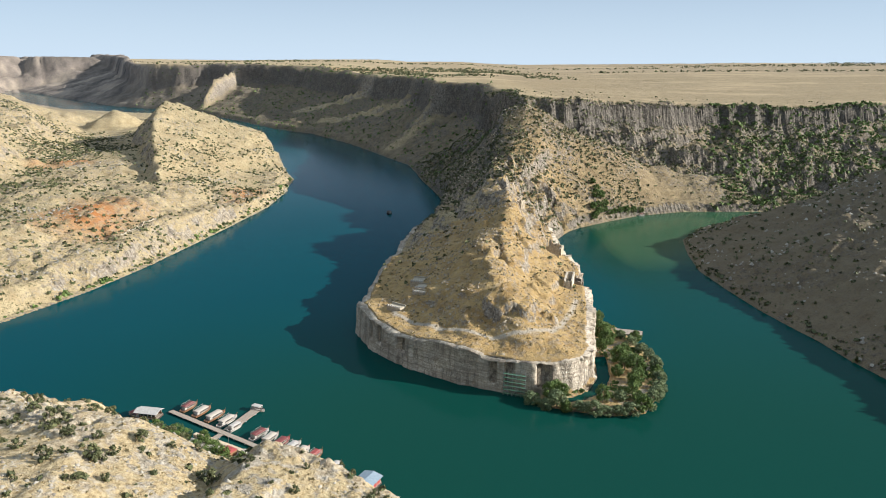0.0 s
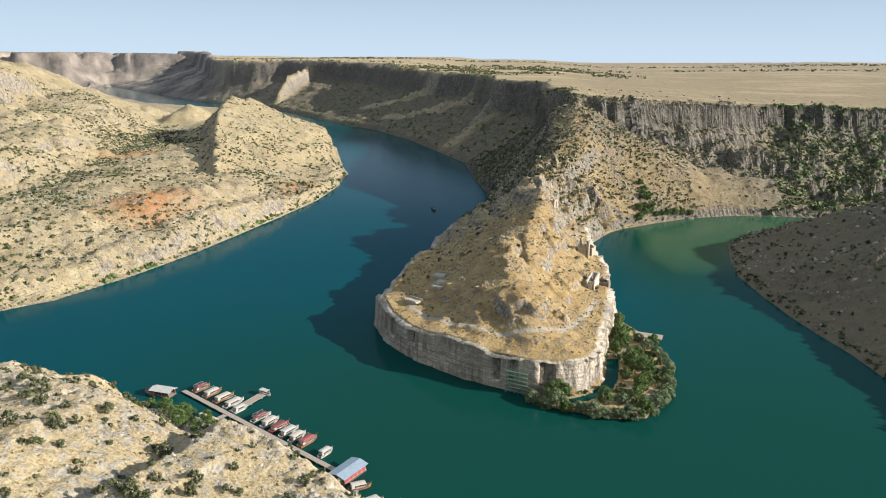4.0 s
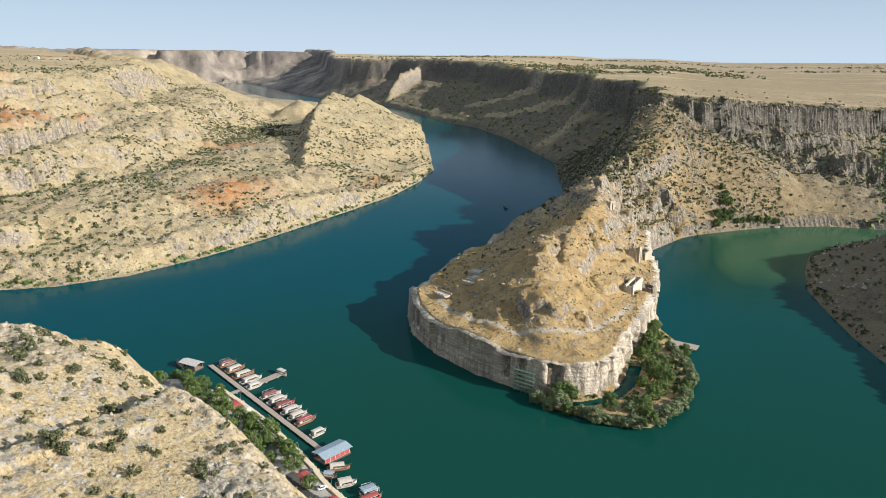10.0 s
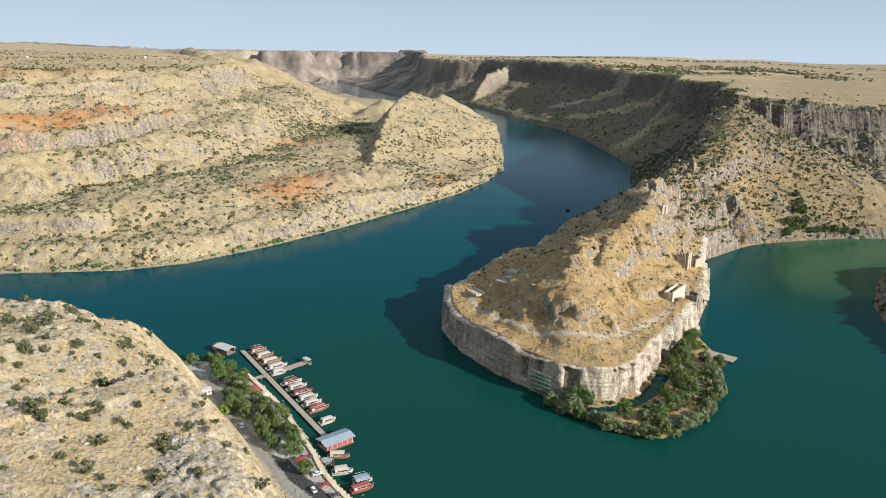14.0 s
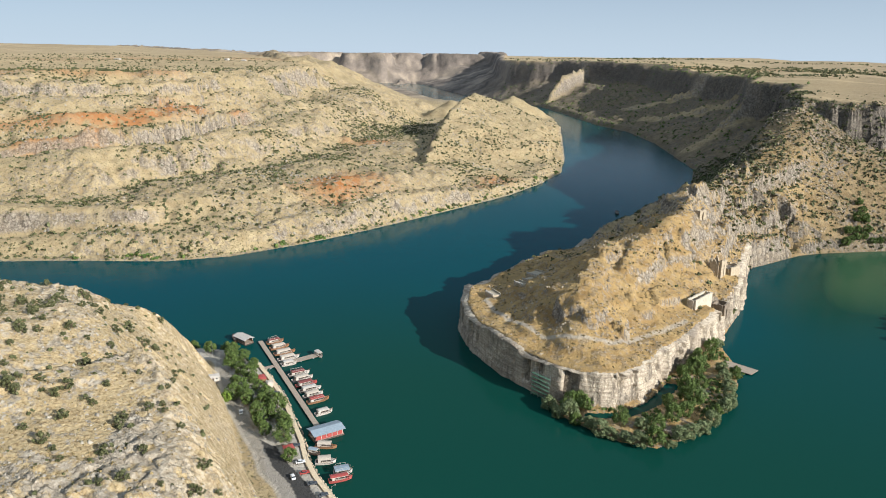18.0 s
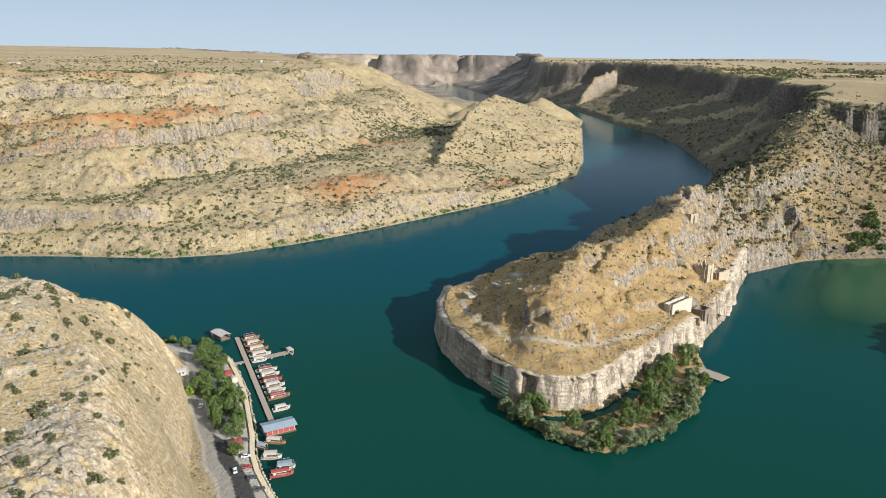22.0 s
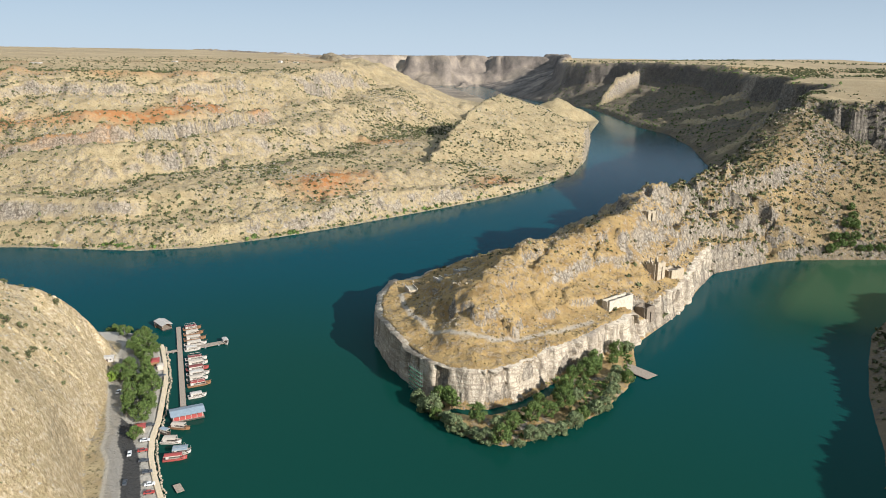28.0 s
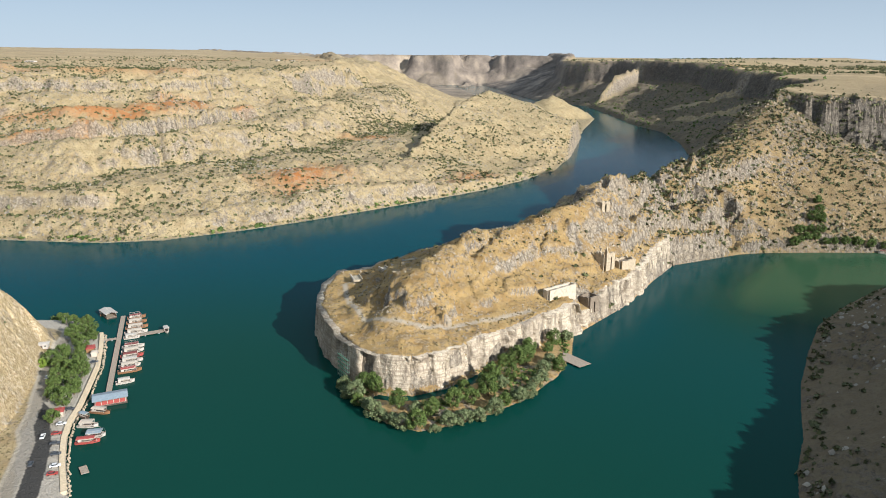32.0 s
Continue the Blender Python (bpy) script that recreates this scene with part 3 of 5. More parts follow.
    rocky = maths(nt, "ADD", ramp(nt, steep, (0.28, 0.0), (0.5, 1.0)),
                  maths(nt, "MULTIPLY", sep.outputs[0], ramp(nt, lumps, (0.49, 0.0), (0.56, 1.0))), True)
    col = mix(nt, maths(nt, "MULTIPLY", sep.outputs[1], ramp(nt, mid, (0.36, 0.0), (0.5, 0.95))), grass, soil)
    scrub = maths(nt, "MULTIPLY", sep.outputs[2], ramp(nt, fine, (0.54, 0.0), (0.62, 0.8)))
    col = mix(nt, scrub, col, (0.095, 0.10, 0.045))
    col = mix(nt, maths(nt, "MULTIPLY", attr(nt, "castle").outputs["Fac"], 0.9), col, ramp(nt, mid, (0.3, (0.29, 0.18, 0.068)), (0.7, (0.47, 0.325, 0.14))))
    # darker ground on the crags; in the gorge this paints the shade
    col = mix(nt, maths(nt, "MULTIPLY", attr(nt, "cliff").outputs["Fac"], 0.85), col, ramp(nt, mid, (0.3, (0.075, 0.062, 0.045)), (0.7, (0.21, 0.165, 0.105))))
    col = mix(nt, rocky, col, stone)
    pale = attr(nt, "pale").outputs["Fac"]
    chalk = ramp(nt, fine, (0.30, (0.20, 0.17, 0.13)), (0.44, (0.39, 0.34, 0.27)), (0.68, (0.53, 0.475, 0.39)))
    chalk = mix(nt, 1.0, chalk, crack, "MULTIPLY")
    straw_near = ramp(nt, ntex(nt, 0.8, 5, 0.65), (0.34, (0.24, 0.17, 0.09)), (0.47, (0.43, 0.325, 0.175)), (0.66, (0.55, 0.44, 0.265)))
    bare = maths(nt, "ADD", lumps, maths(nt, "MULTIPLY", maths(nt, "SUBTRACT", sep.outputs[0], 0.5), 0.22))
    bare = maths(nt, "ADD", bare, maths(nt, "MULTIPLY", maths(nt, "SUBTRACT", mid, 0.5), 0.5))
    chalk = mix(nt, ramp(nt, bare, (0.50, 0.0), (0.60, 0.9)), straw_near, chalk)
    col = mix(nt, maths(nt, "MULTIPLY", pale, ramp(nt, steep, (0.62, 1.0), (0.8, 0.4))), col, chalk)
    scree = maths(nt, "MULTIPLY", attr(nt, "scree").outputs["Fac"], ramp(nt, lumps, (0.45, 0.0), (0.53, 0.9)))
    col = mix(nt, scree, col, ramp(nt, fine, (0.36, (0.36, 0.26, 0.145)), (0.5, (0.57, 0.44, 0.265)), (0.66, (0.68, 0.58, 0.42))))
    # right-hand hill: olive ground, with its shade painted in as darker colour
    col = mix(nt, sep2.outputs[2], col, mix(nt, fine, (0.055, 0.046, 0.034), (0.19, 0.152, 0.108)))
    col = mix(nt, sep2.outputs[0], col, ramp(nt, grit, (0.3, (0.37, 0.335, 0.28)), (0.7, (0.49, 0.45, 0.39))))
    col = mix(nt, sep2.outputs[1], col, ramp(nt, grit, (0.3, (0.04, 0.039, 0.038)), (0.7, (0.085, 0.083, 0.08))))
    stripe = nt.nodes.new("ShaderNodeMapping")
    stripe.inputs["Scale"].default_value = (0.25, 1.0, 0.25)
    nt.links.new(geo.outputs["Position"], stripe.inputs["Vector"])
    field = ntex(nt, 0.009, 5, 0.65, stripe.outputs[0])
    flat = attr(nt, "table").outputs["Fac"]
    col = mix(nt, maths(nt, "MULTIPLY", flat, ramp(nt, field, (0.52, 0.0), (0.62, 0.45))), col, (0.24, 0.18, 0.10))
    # far land greyed by distance, the haze painted into its colour
    col = mix(nt, maths(nt, "MULTIPLY", attr(nt, "haze_grey").outputs["Fac"], 0.8), col, ramp(nt, ntex(nt, 0.006, 6, 0.65), (0.34, (0.09, 0.08, 0.075)), (0.5, (0.24, 0.20, 0.17)), (0.62, (0.40, 0.33, 0.26))))
    straw = mix(nt, ramp(nt, field, (0.40, 0.0), (0.48, 0.6)), (0.50, 0.38, 0.23), col)
    col = mix(nt, maths(nt, "MULTIPLY", flat, 0.7), col, straw)
    nt.links.new(col, b.inputs["Base Color"])
    b.inputs["Roughness"].default_value = 0.95
    b.inputs["Specular IOR Level"].default_value = 0.15
    bump(nt, b, maths(nt, "ADD", maths(nt, "ADD", fine, maths(nt, "MULTIPLY", lumps, 0.6)), maths(nt, "ADD", maths(nt, "MULTIPLY", grit, 0.4), maths(nt, "MULTIPLY", crack, 0.3))), 0.85, 1.3)
    return mat


def water_material():
    mat, nt, b = nodes_of("river_water")
    big = ntex(nt, 0.004, 3, 0.5)
    green = attr(nt, "silt").outputs["Fac"]
    deep = mix(nt, big, (0.0005, 0.046, 0.058), (0.0008, 0.060, 0.070))
    col = mix(nt, green, deep, (0.006, 0.046, 0.028))
    col = mix(nt, ramp(nt, green, (0.84, 0.0), (1.0, 1.0)), col, (0.035, 0.085, 0.045))
    nt.links.new(col, b.inputs["Base Color"])
    b.inputs["Roughness"].default_value = 0.10
    b.inputs["IOR"].default_value = 1.33
    b.inputs["Specular IOR Level"].default_value = 0.07
    ripple = maths(nt, "ADD", ntex(nt, 0.9, 3, 0.6), maths(nt, "MULTIPLY", ntex(nt, 0.12, 3, 0.5), 1.5))
    bump(nt, b, ripple, 0.12, 0.4)
    return mat


LAND, WATERY = land_material(), water_material()


# ---- ground and water ----
def sheet(name, xs, ys, zs, mat):
    """A grid of rows and columns as one smooth mesh."""
    n, m = xs.shape
    me = bpy.data.meshes.new(name)
    me.vertices.add(n * m)
    me.vertices.foreach_set("co", np.stack([xs, ys, zs], -1).astype(np.float32).ravel())
    i = np.arange(n * m).reshape(n, m)
    q = np.stack([i[:-1, :-1], i[:-1, 1:], i[1:, 1:], i[1:, :-1]], -1).reshape(-1, 4)
    me.loops.add(q.size)
    me.loops.foreach_set("vertex_index", q.ravel().astype(np.int32))
    me.polygons.add(len(q))
    me.polygons.foreach_set("loop_start", np.arange(0, q.size, 4, dtype=np.int32))
    me.update(calc_edges=True)
    me.materials.append(mat)
    return new(name, me)


def paint(ob, name, r, g, b):
    a = ob.data.color_attributes.new(name, "FLOAT_COLOR", "POINT")
    a.data.foreach_set("color", np.stack([r, g, b, np.ones_like(r)], -1).astype(np.float32).ravel())


CENTRE = (150.0, 40.0)
bear = np.radians(np.concatenate([np.arange(-180, -60, 3.0), np.arange(-60, -44, 0.5), np.arange(-44, 84, 0.17), np.arange(84, 100, 0.5), np.arange(100, 181, 3.0)]))
reach = np.concatenate([[0.5, 20, 40, 60], np.exp(np.arange(math.log(75), math.log(4840), 0.0037)), [4850.0]])
B, Q = np.meshgrid(bear, reach)
GX, GY = CENTRE[0] - Q * np.sin(B), CENTRE[1] + Q * np.cos(B)
GZ, INFO = ground(GX, GY)
land = sheet("ground", GX, GY, GZ, LAND)
tagged(land, "dry rocky hills and tableland with yellow grass and cliffs", "ground", kind="structure")
zone, past = INFO["zone"], INFO["past"]
# rock breaks in flat faces, grass is smooth
quad = lambda a: (a[:-1, :-1] + a[1:, :-1] + a[:-1, 1:] + a[1:, 1:]) / 4
fall = np.hypot(np.gradient(GZ, axis=0) / np.maximum(np.gradient(Q, axis=0), 0.01), np.gradient(GZ, axis=1) / np.maximum(Q * np.abs(np.gradient(B, axis=1)), 0.01))
smooth = quad(np.where((zone == 3) | ((zone == 1) & (GY > 600) & (GY < 1200)), fall, 0)) < 0.9
smooth |= quad(np.where(GZ < 60, fall, 0)) > 2.4
smooth |= quad(INFO["far"]) > 2600
land.data.polygons.foreach_set("use_smooth", smooth.ravel())
road_d, _ = to_line(GX, GY, ROAD)
trail_d, _ = to_line(GX, GY, TRAIL)
rock_mask = np.where(past, 0.12, (0.2 + 0.8 * INFO["rocky"]) * np.where(zone == 0, 0.6, 1.0))
bench_d, _ = to_line(GX + 9 * fbm(GX, GY, 30, 3, 96), GY, RED_BENCH)
rim_d, _ = to_line(GX, GY, WEST_RIM)
ragged = 0.5 * fbm(GX, GY, 34, 4, 97)
crag_d, _ = to_line(GX + 9 * fbm(GX, GY, 30, 3, 96), GY, WEST_LINES[4])
soil_mask = np.clip(1.35 - np.hypot((GX + 335) / 42, (GY - 668) / 68) + ragged, 0, 1) + np.clip(1.2 - np.hypot((GX + 250) / 26, (GY - 900) / 70) + ragged, 0, 1) * 0.8 \
    + (zone == 0) * (0.7 * np.clip(1.2 - crag_d / 14, 0, 1) * step(0.38, 0.55, vnoise(GX, GY, 70, 99)) + np.clip(1.35 - bench_d / 26 + 0.7 * ragged, 0, 1) * 0.9 + np.clip(1 - np.abs(rim_d - 14) / 22, 0, 1) * (GY < 880) * 0.55 + np.clip(1.1 - np.hypot((GX + 520) / 40, (GY - 985) / 45) + ragged, 0, 1)) \
    + (zone == 1) * past * np.clip(1.2 - np.hypot((GX + 250) / 320, (GY - 2350) / 160), 0, 1) * 0.8 + (zone == 0) * past * np.clip(1 - np.abs((GX + 1700) / 350), 0, 1) * step(0.5, 0.62, vnoise(GX, GY * 3, 300, 98)) * 0.7
scrub_mask = np.where(past, 0.12 + 0.6 * step(0.55, 0.75, vnoise(GX, GY, 600, 91)), 0.35 + 0.5 * step(0.4, 0.7, vnoise(GX, GY, 130, 93)))
orchard = (zone == 1) * step(300, 380, GX - 0.25 * (GY - 850)) * step(1130, 1060, GY - 0.1 * GX) * (~past)
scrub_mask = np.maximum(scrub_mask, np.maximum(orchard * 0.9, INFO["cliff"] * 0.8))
grove = (zone == 1) * past * np.clip(1.3 - np.hypot((GX + 60) / 420, (GY - 2150) / 380), 0, 1)
scrub_mask = np.maximum(scrub_mask, np.clip(grove, 0, 0.85))
scrub_mask = np.where((zone == 1) & (GX > 44) & (GX < 130) & (GY < 487) & (~INFO["rock"]), 0.6, scrub_mask)
rock_mask = np.where((INFO["shore"] < 5) & (zone == 0), 1.0, rock_mask)
scrub_mask = np.where((INFO["shore"] < 4) & (zone == 0), 0.95, scrub_mask)
paint(land, "cover", rock_mask, np.clip(soil_mask, 0, 1), scrub_mask)
made_path = np.clip(step(2.2, 1.0, trail_d) * 0.7 + step(5.0, 4.0, road_d) * 0.8 + (zone == 3) * step(19, 16, INFO["shore"]) * (GX > -175) * (GX < 120), 0, 1)
lot = inside(GX, GY, [(-54, 248), (-43, 247), (-28, 239), (-12, 232), (8, 220), (22, 211), (48, 194), (40, 188), (14, 207), (-6, 220), (-18, 228), (-33, 234)])
made_road = np.clip(step(3.2, 2.4, road_d) * 0.3 + lot * 1.0, 0, 1)
# blue darkens the whole right-hand hill to stand for its shade
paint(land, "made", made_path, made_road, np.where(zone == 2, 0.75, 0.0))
# among these masks: land beyond 2300 m turning grey with distance, as haze
for key, value in (("pale", np.where(zone == 3, np.where(INFO["shore"] < 27, 0.0, 0.95), 0.0)), ("haze_grey", step(2300, 3400, INFO["far"]) * (1 - 0.75 * past)), ("scree", np.maximum((zone == 3) * step(27, 30, INFO["shore"]) * step(74, 52, INFO["shore"]) * (GX < 60), (zone == 3) * step(27, 30, INFO["shore"]) * 0.8 * step(-70, -115, GX) * step(150, 110, INFO["shore"]))), ("table", past * 1.0), ("cliff", INFO["cliff"]), ("castle", np.maximum(INFO["rock"] * 1.0, 0.85 * (zone == 1) * (~past) * step(20, 60, GX) * step(420, 160, GX) * step(1010, 880, GY)))):
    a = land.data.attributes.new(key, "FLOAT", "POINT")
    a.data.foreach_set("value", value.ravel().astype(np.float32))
wx = np.concatenate([np.linspace(-4800, -600, 24), np.linspace(-560, 700, 120), np.linspace(760, 1600, 10)])
wy = np.concatenate([np.linspace(-1500, -50, 10), np.linspace(0, 1500, 140), np.linspace(1560, 4850, 24)])
WX, WY = np.meshgrid(wx, wy)
water = sheet("water", WX, WY, np.zeros_like(WX), WATERY)
tagged(water, "calm teal-green reservoir water between the cliffs", "water", kind="structure")
silt = np.clip(0.8 * step(560, 330, WY) * step(-300, -20, WX) + step(95, 175, WX) * step(340, 680, WY), 0, 1)
a = water.data.attributes.new("silt", "FLOAT", "POINT")
a.data.foreach_set("value", silt.ravel().astype(np.float32))


# ---- building helpers ----
def part(name, bm, mat, parent=None, label="", loc=None):
    me = bpy.data.meshes.new(name)
    bm.to_mesh(me)
    bm.free()
    me.materials.append(mat)
    ob = new(name, me)
    if parent is not None:
        ob.parent = parent
    if loc is not None:
        ob.location = loc
    if label:
        ob["label"] = label
    return ob


def box(bm, cx, cy, cz, sx, sy, sz, rz=0.0, bevel=0.0, top=1.0):
    """A box about its middle; top narrows its upper face."""
    r = bmesh.ops.create_cube(bm, size=1.0)
    vs = r["verts"]
    for v in vs:
        k = top if v.co.z > 0 else 1.0
        v.co = Vector((v.co.x * sx * k, v.co.y * sy * k, v.co.z * sz))
    if bevel:
        es = list({e for v in vs for e in v.link_edges})
        vs = [v for v in bmesh.ops.bevel(bm, geom=es, offset=bevel, segments=1, affect="EDGES")["verts"]]
    m = Matrix.Translation((cx, cy, cz)) @ Matrix.Rotation(rz, 4, "Z")
    for v in set(vs):
        v.co = m @ v.co
    return bm


def boxed(*a, **k):
    return box(bmesh.new(), *a, **k)


def rod(bm, p, q, r0, r1=None, seg=6):
    p, q = Vector(p), Vector(q)
    r1 = r0 if r1 is None else r1
    d = q - p
    m = Matrix.Translation((p + q) / 2) @ d.to_track_quat("Z", "Y").to_matrix().to_4x4()
    bmesh.ops.create_cone(bm, cap_ends=True, segments=seg, radius1=r0, radius2=r1, depth=d.length, matrix=m)
    return bm


def heights(pts):
    a = np.array(pts, float).reshape(-1, 2)
    z, _ = ground(a[:, 0], a[:, 1])
    return z


def height(x, y):
    return float(heights([(x, y)])[0])


def thing(name, label, category, x, y, z, rz=0.0, group=""):
    ob = new(name)
    ob.matrix_world = pose(x, y, z, 0, 0, math.degrees(rz))
    return tagged(ob, label, category, group)


rng = np.random.RandomState(7)
STONE = plain("old_limestone", (0.43, 0.355, 0.255), 0.95, 0.35, 0.7)
PALE_STONE = plain("pale_cut_stone", (0.42, 0.36, 0.265), 0.9, 0.3, 0.9)
LIME_WASH = plain("pale_limewashed_stone", (0.52, 0.455, 0.36), 0.9, 0.3, 0.6)
DARK_STONE = plain("weathered_dark_stone", (0.22, 0.175, 0.13), 0.95, 0.4, 0.8)
HOLE = plain("shadowed_recess", (0.05, 0.042, 0.035), 1.0, 0.3, 1.0)
CONCRETE = plain("worn_concrete", (0.42, 0.37, 0.31), 0.9, 0.2, 0.6)
PLANK = plain("grey_planks", (0.36, 0.295, 0.23), 0.85, 0.35, 1.2)
WHITE = plain("white_boat_paint", (0.52, 0.48, 0.43), 0.5, 0.3, 1.2)
CREAM = plain("cream_canvas", (0.52, 0.45, 0.37), 0.8, 0.2, 1.0)
RED = plain("faded_red_paint", (0.36, 0.07, 0.06), 0.6, 0.25, 1.0)
MAROON = plain("maroon_canvas", (0.20, 0.055, 0.05), 0.8, 0.25, 1.0)
BLUE_GREY = plain("blue_grey_sheet_metal", (0.27, 0.33, 0.38), 0.5, 0.2, 0.8)
DARK = plain("dark_timber", (0.07, 0.05, 0.04), 0.7, 0.3, 1.5)
BROWN = plain("varnished_timber", (0.27, 0.14, 0.07), 0.5, 0.3, 1.5)
TYRE = plain("black_rubber", (0.02, 0.02, 0.02), 0.8, 0.2, 4.0)
GLASS = plain("dark_window_glass", (0.03, 0.04, 0.05), 0.1, 0.2, 1.0)
CAR_WHITE = plain("white_car_paint", (0.75, 0.75, 0.75), 0.3, 0.05, 1.0)
CAR_GREY = plain("dark_grey_car_paint", (0.07, 0.075, 0.085), 0.3, 0.1, 1.0)
CAR_RED = plain("red_car_paint", (0.35, 0.05, 0.04), 0.3, 0.1, 1.0)
STEEL = plain("galvanised_steel", (0.4, 0.4, 0.4), 0.45, 0.15, 2.0, 0.7)
BARK = plain("grey_bark", (0.16, 0.12, 0.085), 0.95, 0.3, 3.0)
NET = plain("green_scaffold_boards", (0.07, 0.16, 0.10), 0.8, 0.3, 2.0)


def leaf_material(name, dark, lite):
    mat, nt, b = nodes_of(name)
    geo = nt.nodes.new("ShaderNodeNewGeometry")
    f = maths(nt, "ADD", maths(nt, "MULTIPLY", geo.outputs["Random Per Island"], 0.6), maths(nt, "MULTIPLY", ntex(nt, 0.35, 2), 0.5))
    nt.links.new(ramp(nt, f, (0.2, dark), (0.85, lite)), b.inputs["Base Color"])
    b.inputs["Roughness"].default_value = 0.65
    b.inputs["Specular IOR Level"].default_value = 0.25
    return mat


LEAF = leaf_material("tree_leaves", (0.05, 0.085, 0.022), (0.14, 0.195, 0.05))
LEAF_GREY = leaf_material("willow_leaves", (0.085, 0.115, 0.05), (0.22, 0.26, 0.125))
LEAF_DRY = leaf_material("scrub_leaves", (0.05, 0.058, 0.026), (0.14, 0.145, 0.062))
TUFT = leaf_material("dry_tufts", (0.13, 0.10, 0.045), (0.34, 0.26, 0.12))
LEAF_BRIGHT = leaf_material("bright_leaves", (0.10, 0.16, 0.02), (0.22, 0.30, 0.05))


# ---- castle walls: faced rock with slots and ledges ----
def wall_material():
    mat, nt, b = nodes_of("castle_masonry")
    geo = nt.nodes.new("ShaderNodeNewGeometry")
    fine, mid = ntex(nt, 0.9, 5, 0.65), ntex(nt, 0.13, 4, 0.6)
    m = nt.nodes.new("ShaderNodeMapping")
    m.inputs["Scale"].default_value = (0.45, 0.45, 0.10)
    nt.links.new(geo.outputs["Position"], m.inputs["Vector"])
    streak = ntex(nt, 0.8, 4, 0.6, m.outputs[0])
    m2 = nt.nodes.new("ShaderNodeMapping")
    m2.inputs["Scale"].default_value = (0.04, 0.04, 1.0)
    nt.links.new(geo.outputs["Position"], m2.inputs["Vector"])
    course = ntex(nt, 0.9, 3, 0.7, m2.outputs[0])
    col = ramp(nt, fine, (0.28, (0.33, 0.265, 0.19)), (0.48, (0.57, 0.49, 0.375)), (0.75, (0.72, 0.64, 0.52)))
    col = mix(nt, ramp(nt, mid, (0.42, 0.0), (0.66, 0.7)), col, (0.40, 0.34, 0.27))
    col = mix(nt, ramp(nt, streak, (0.51, 0.0), (0.64, 0.7)), col, (0.17, 0.14, 0.11))
    col = mix(nt, ramp(nt, ntex(nt, 0.045, 5, 0.7), (0.46, 0.0), (0.60, 0.55)), col, (0.28, 0.23, 0.175))
    col = mix(nt, ramp(nt, course, (0.49, 0.0), (0.59, 0.55)), col, (0.25, 0.20, 0.155))
    nt.links.new(col, b.inputs["Base Color"])
    b.inputs["Roughness"].default_value = 0.95
    b.inputs["Specular IOR Level"].default_value = 0.15
    bump(nt, b, maths(nt, "ADD", fine, maths(nt, "MULTIPLY", course, 0.4)), 0.9, 0.9)
    return mat


MASONRY = wall_material()


def resample(line, gap):
    pts = [Vector(p[:2]) for p in line]
    lens = [0.0]
    for a, b in zip(pts[:-1], pts[1:]):
        lens.append(lens[-1] + (b - a).length)
    ds = np.arange(0, lens[-1], gap)
    xs = np.interp(ds, lens, [p.x for p in pts])
    ys = np.interp(ds, lens, [p.y for p in pts])
    # round the corners
    for _ in range(6):
        xs[1:-1] = (xs[:-2] + 2 * xs[1:-1] + xs[2:]) / 4
        ys[1:-1] = (ys[:-2] + 2 * ys[1:-1] + ys[2:]) / 4
    return ds, xs, ys


CLEFTS = [(77, 368, 1.3, 2.5), (86, 384, 1.1, 2.5), (87, 402, 1.8, 3.5), (93, 432, 1.6, 3.5), (100, 462, 1.2, 2.5), (106, 524, 2.2, 6.0), (108, 540, 4.6, 11.0), (104, 590, 2.2, 4.0), (100, 650, 2.5, 4.0)]


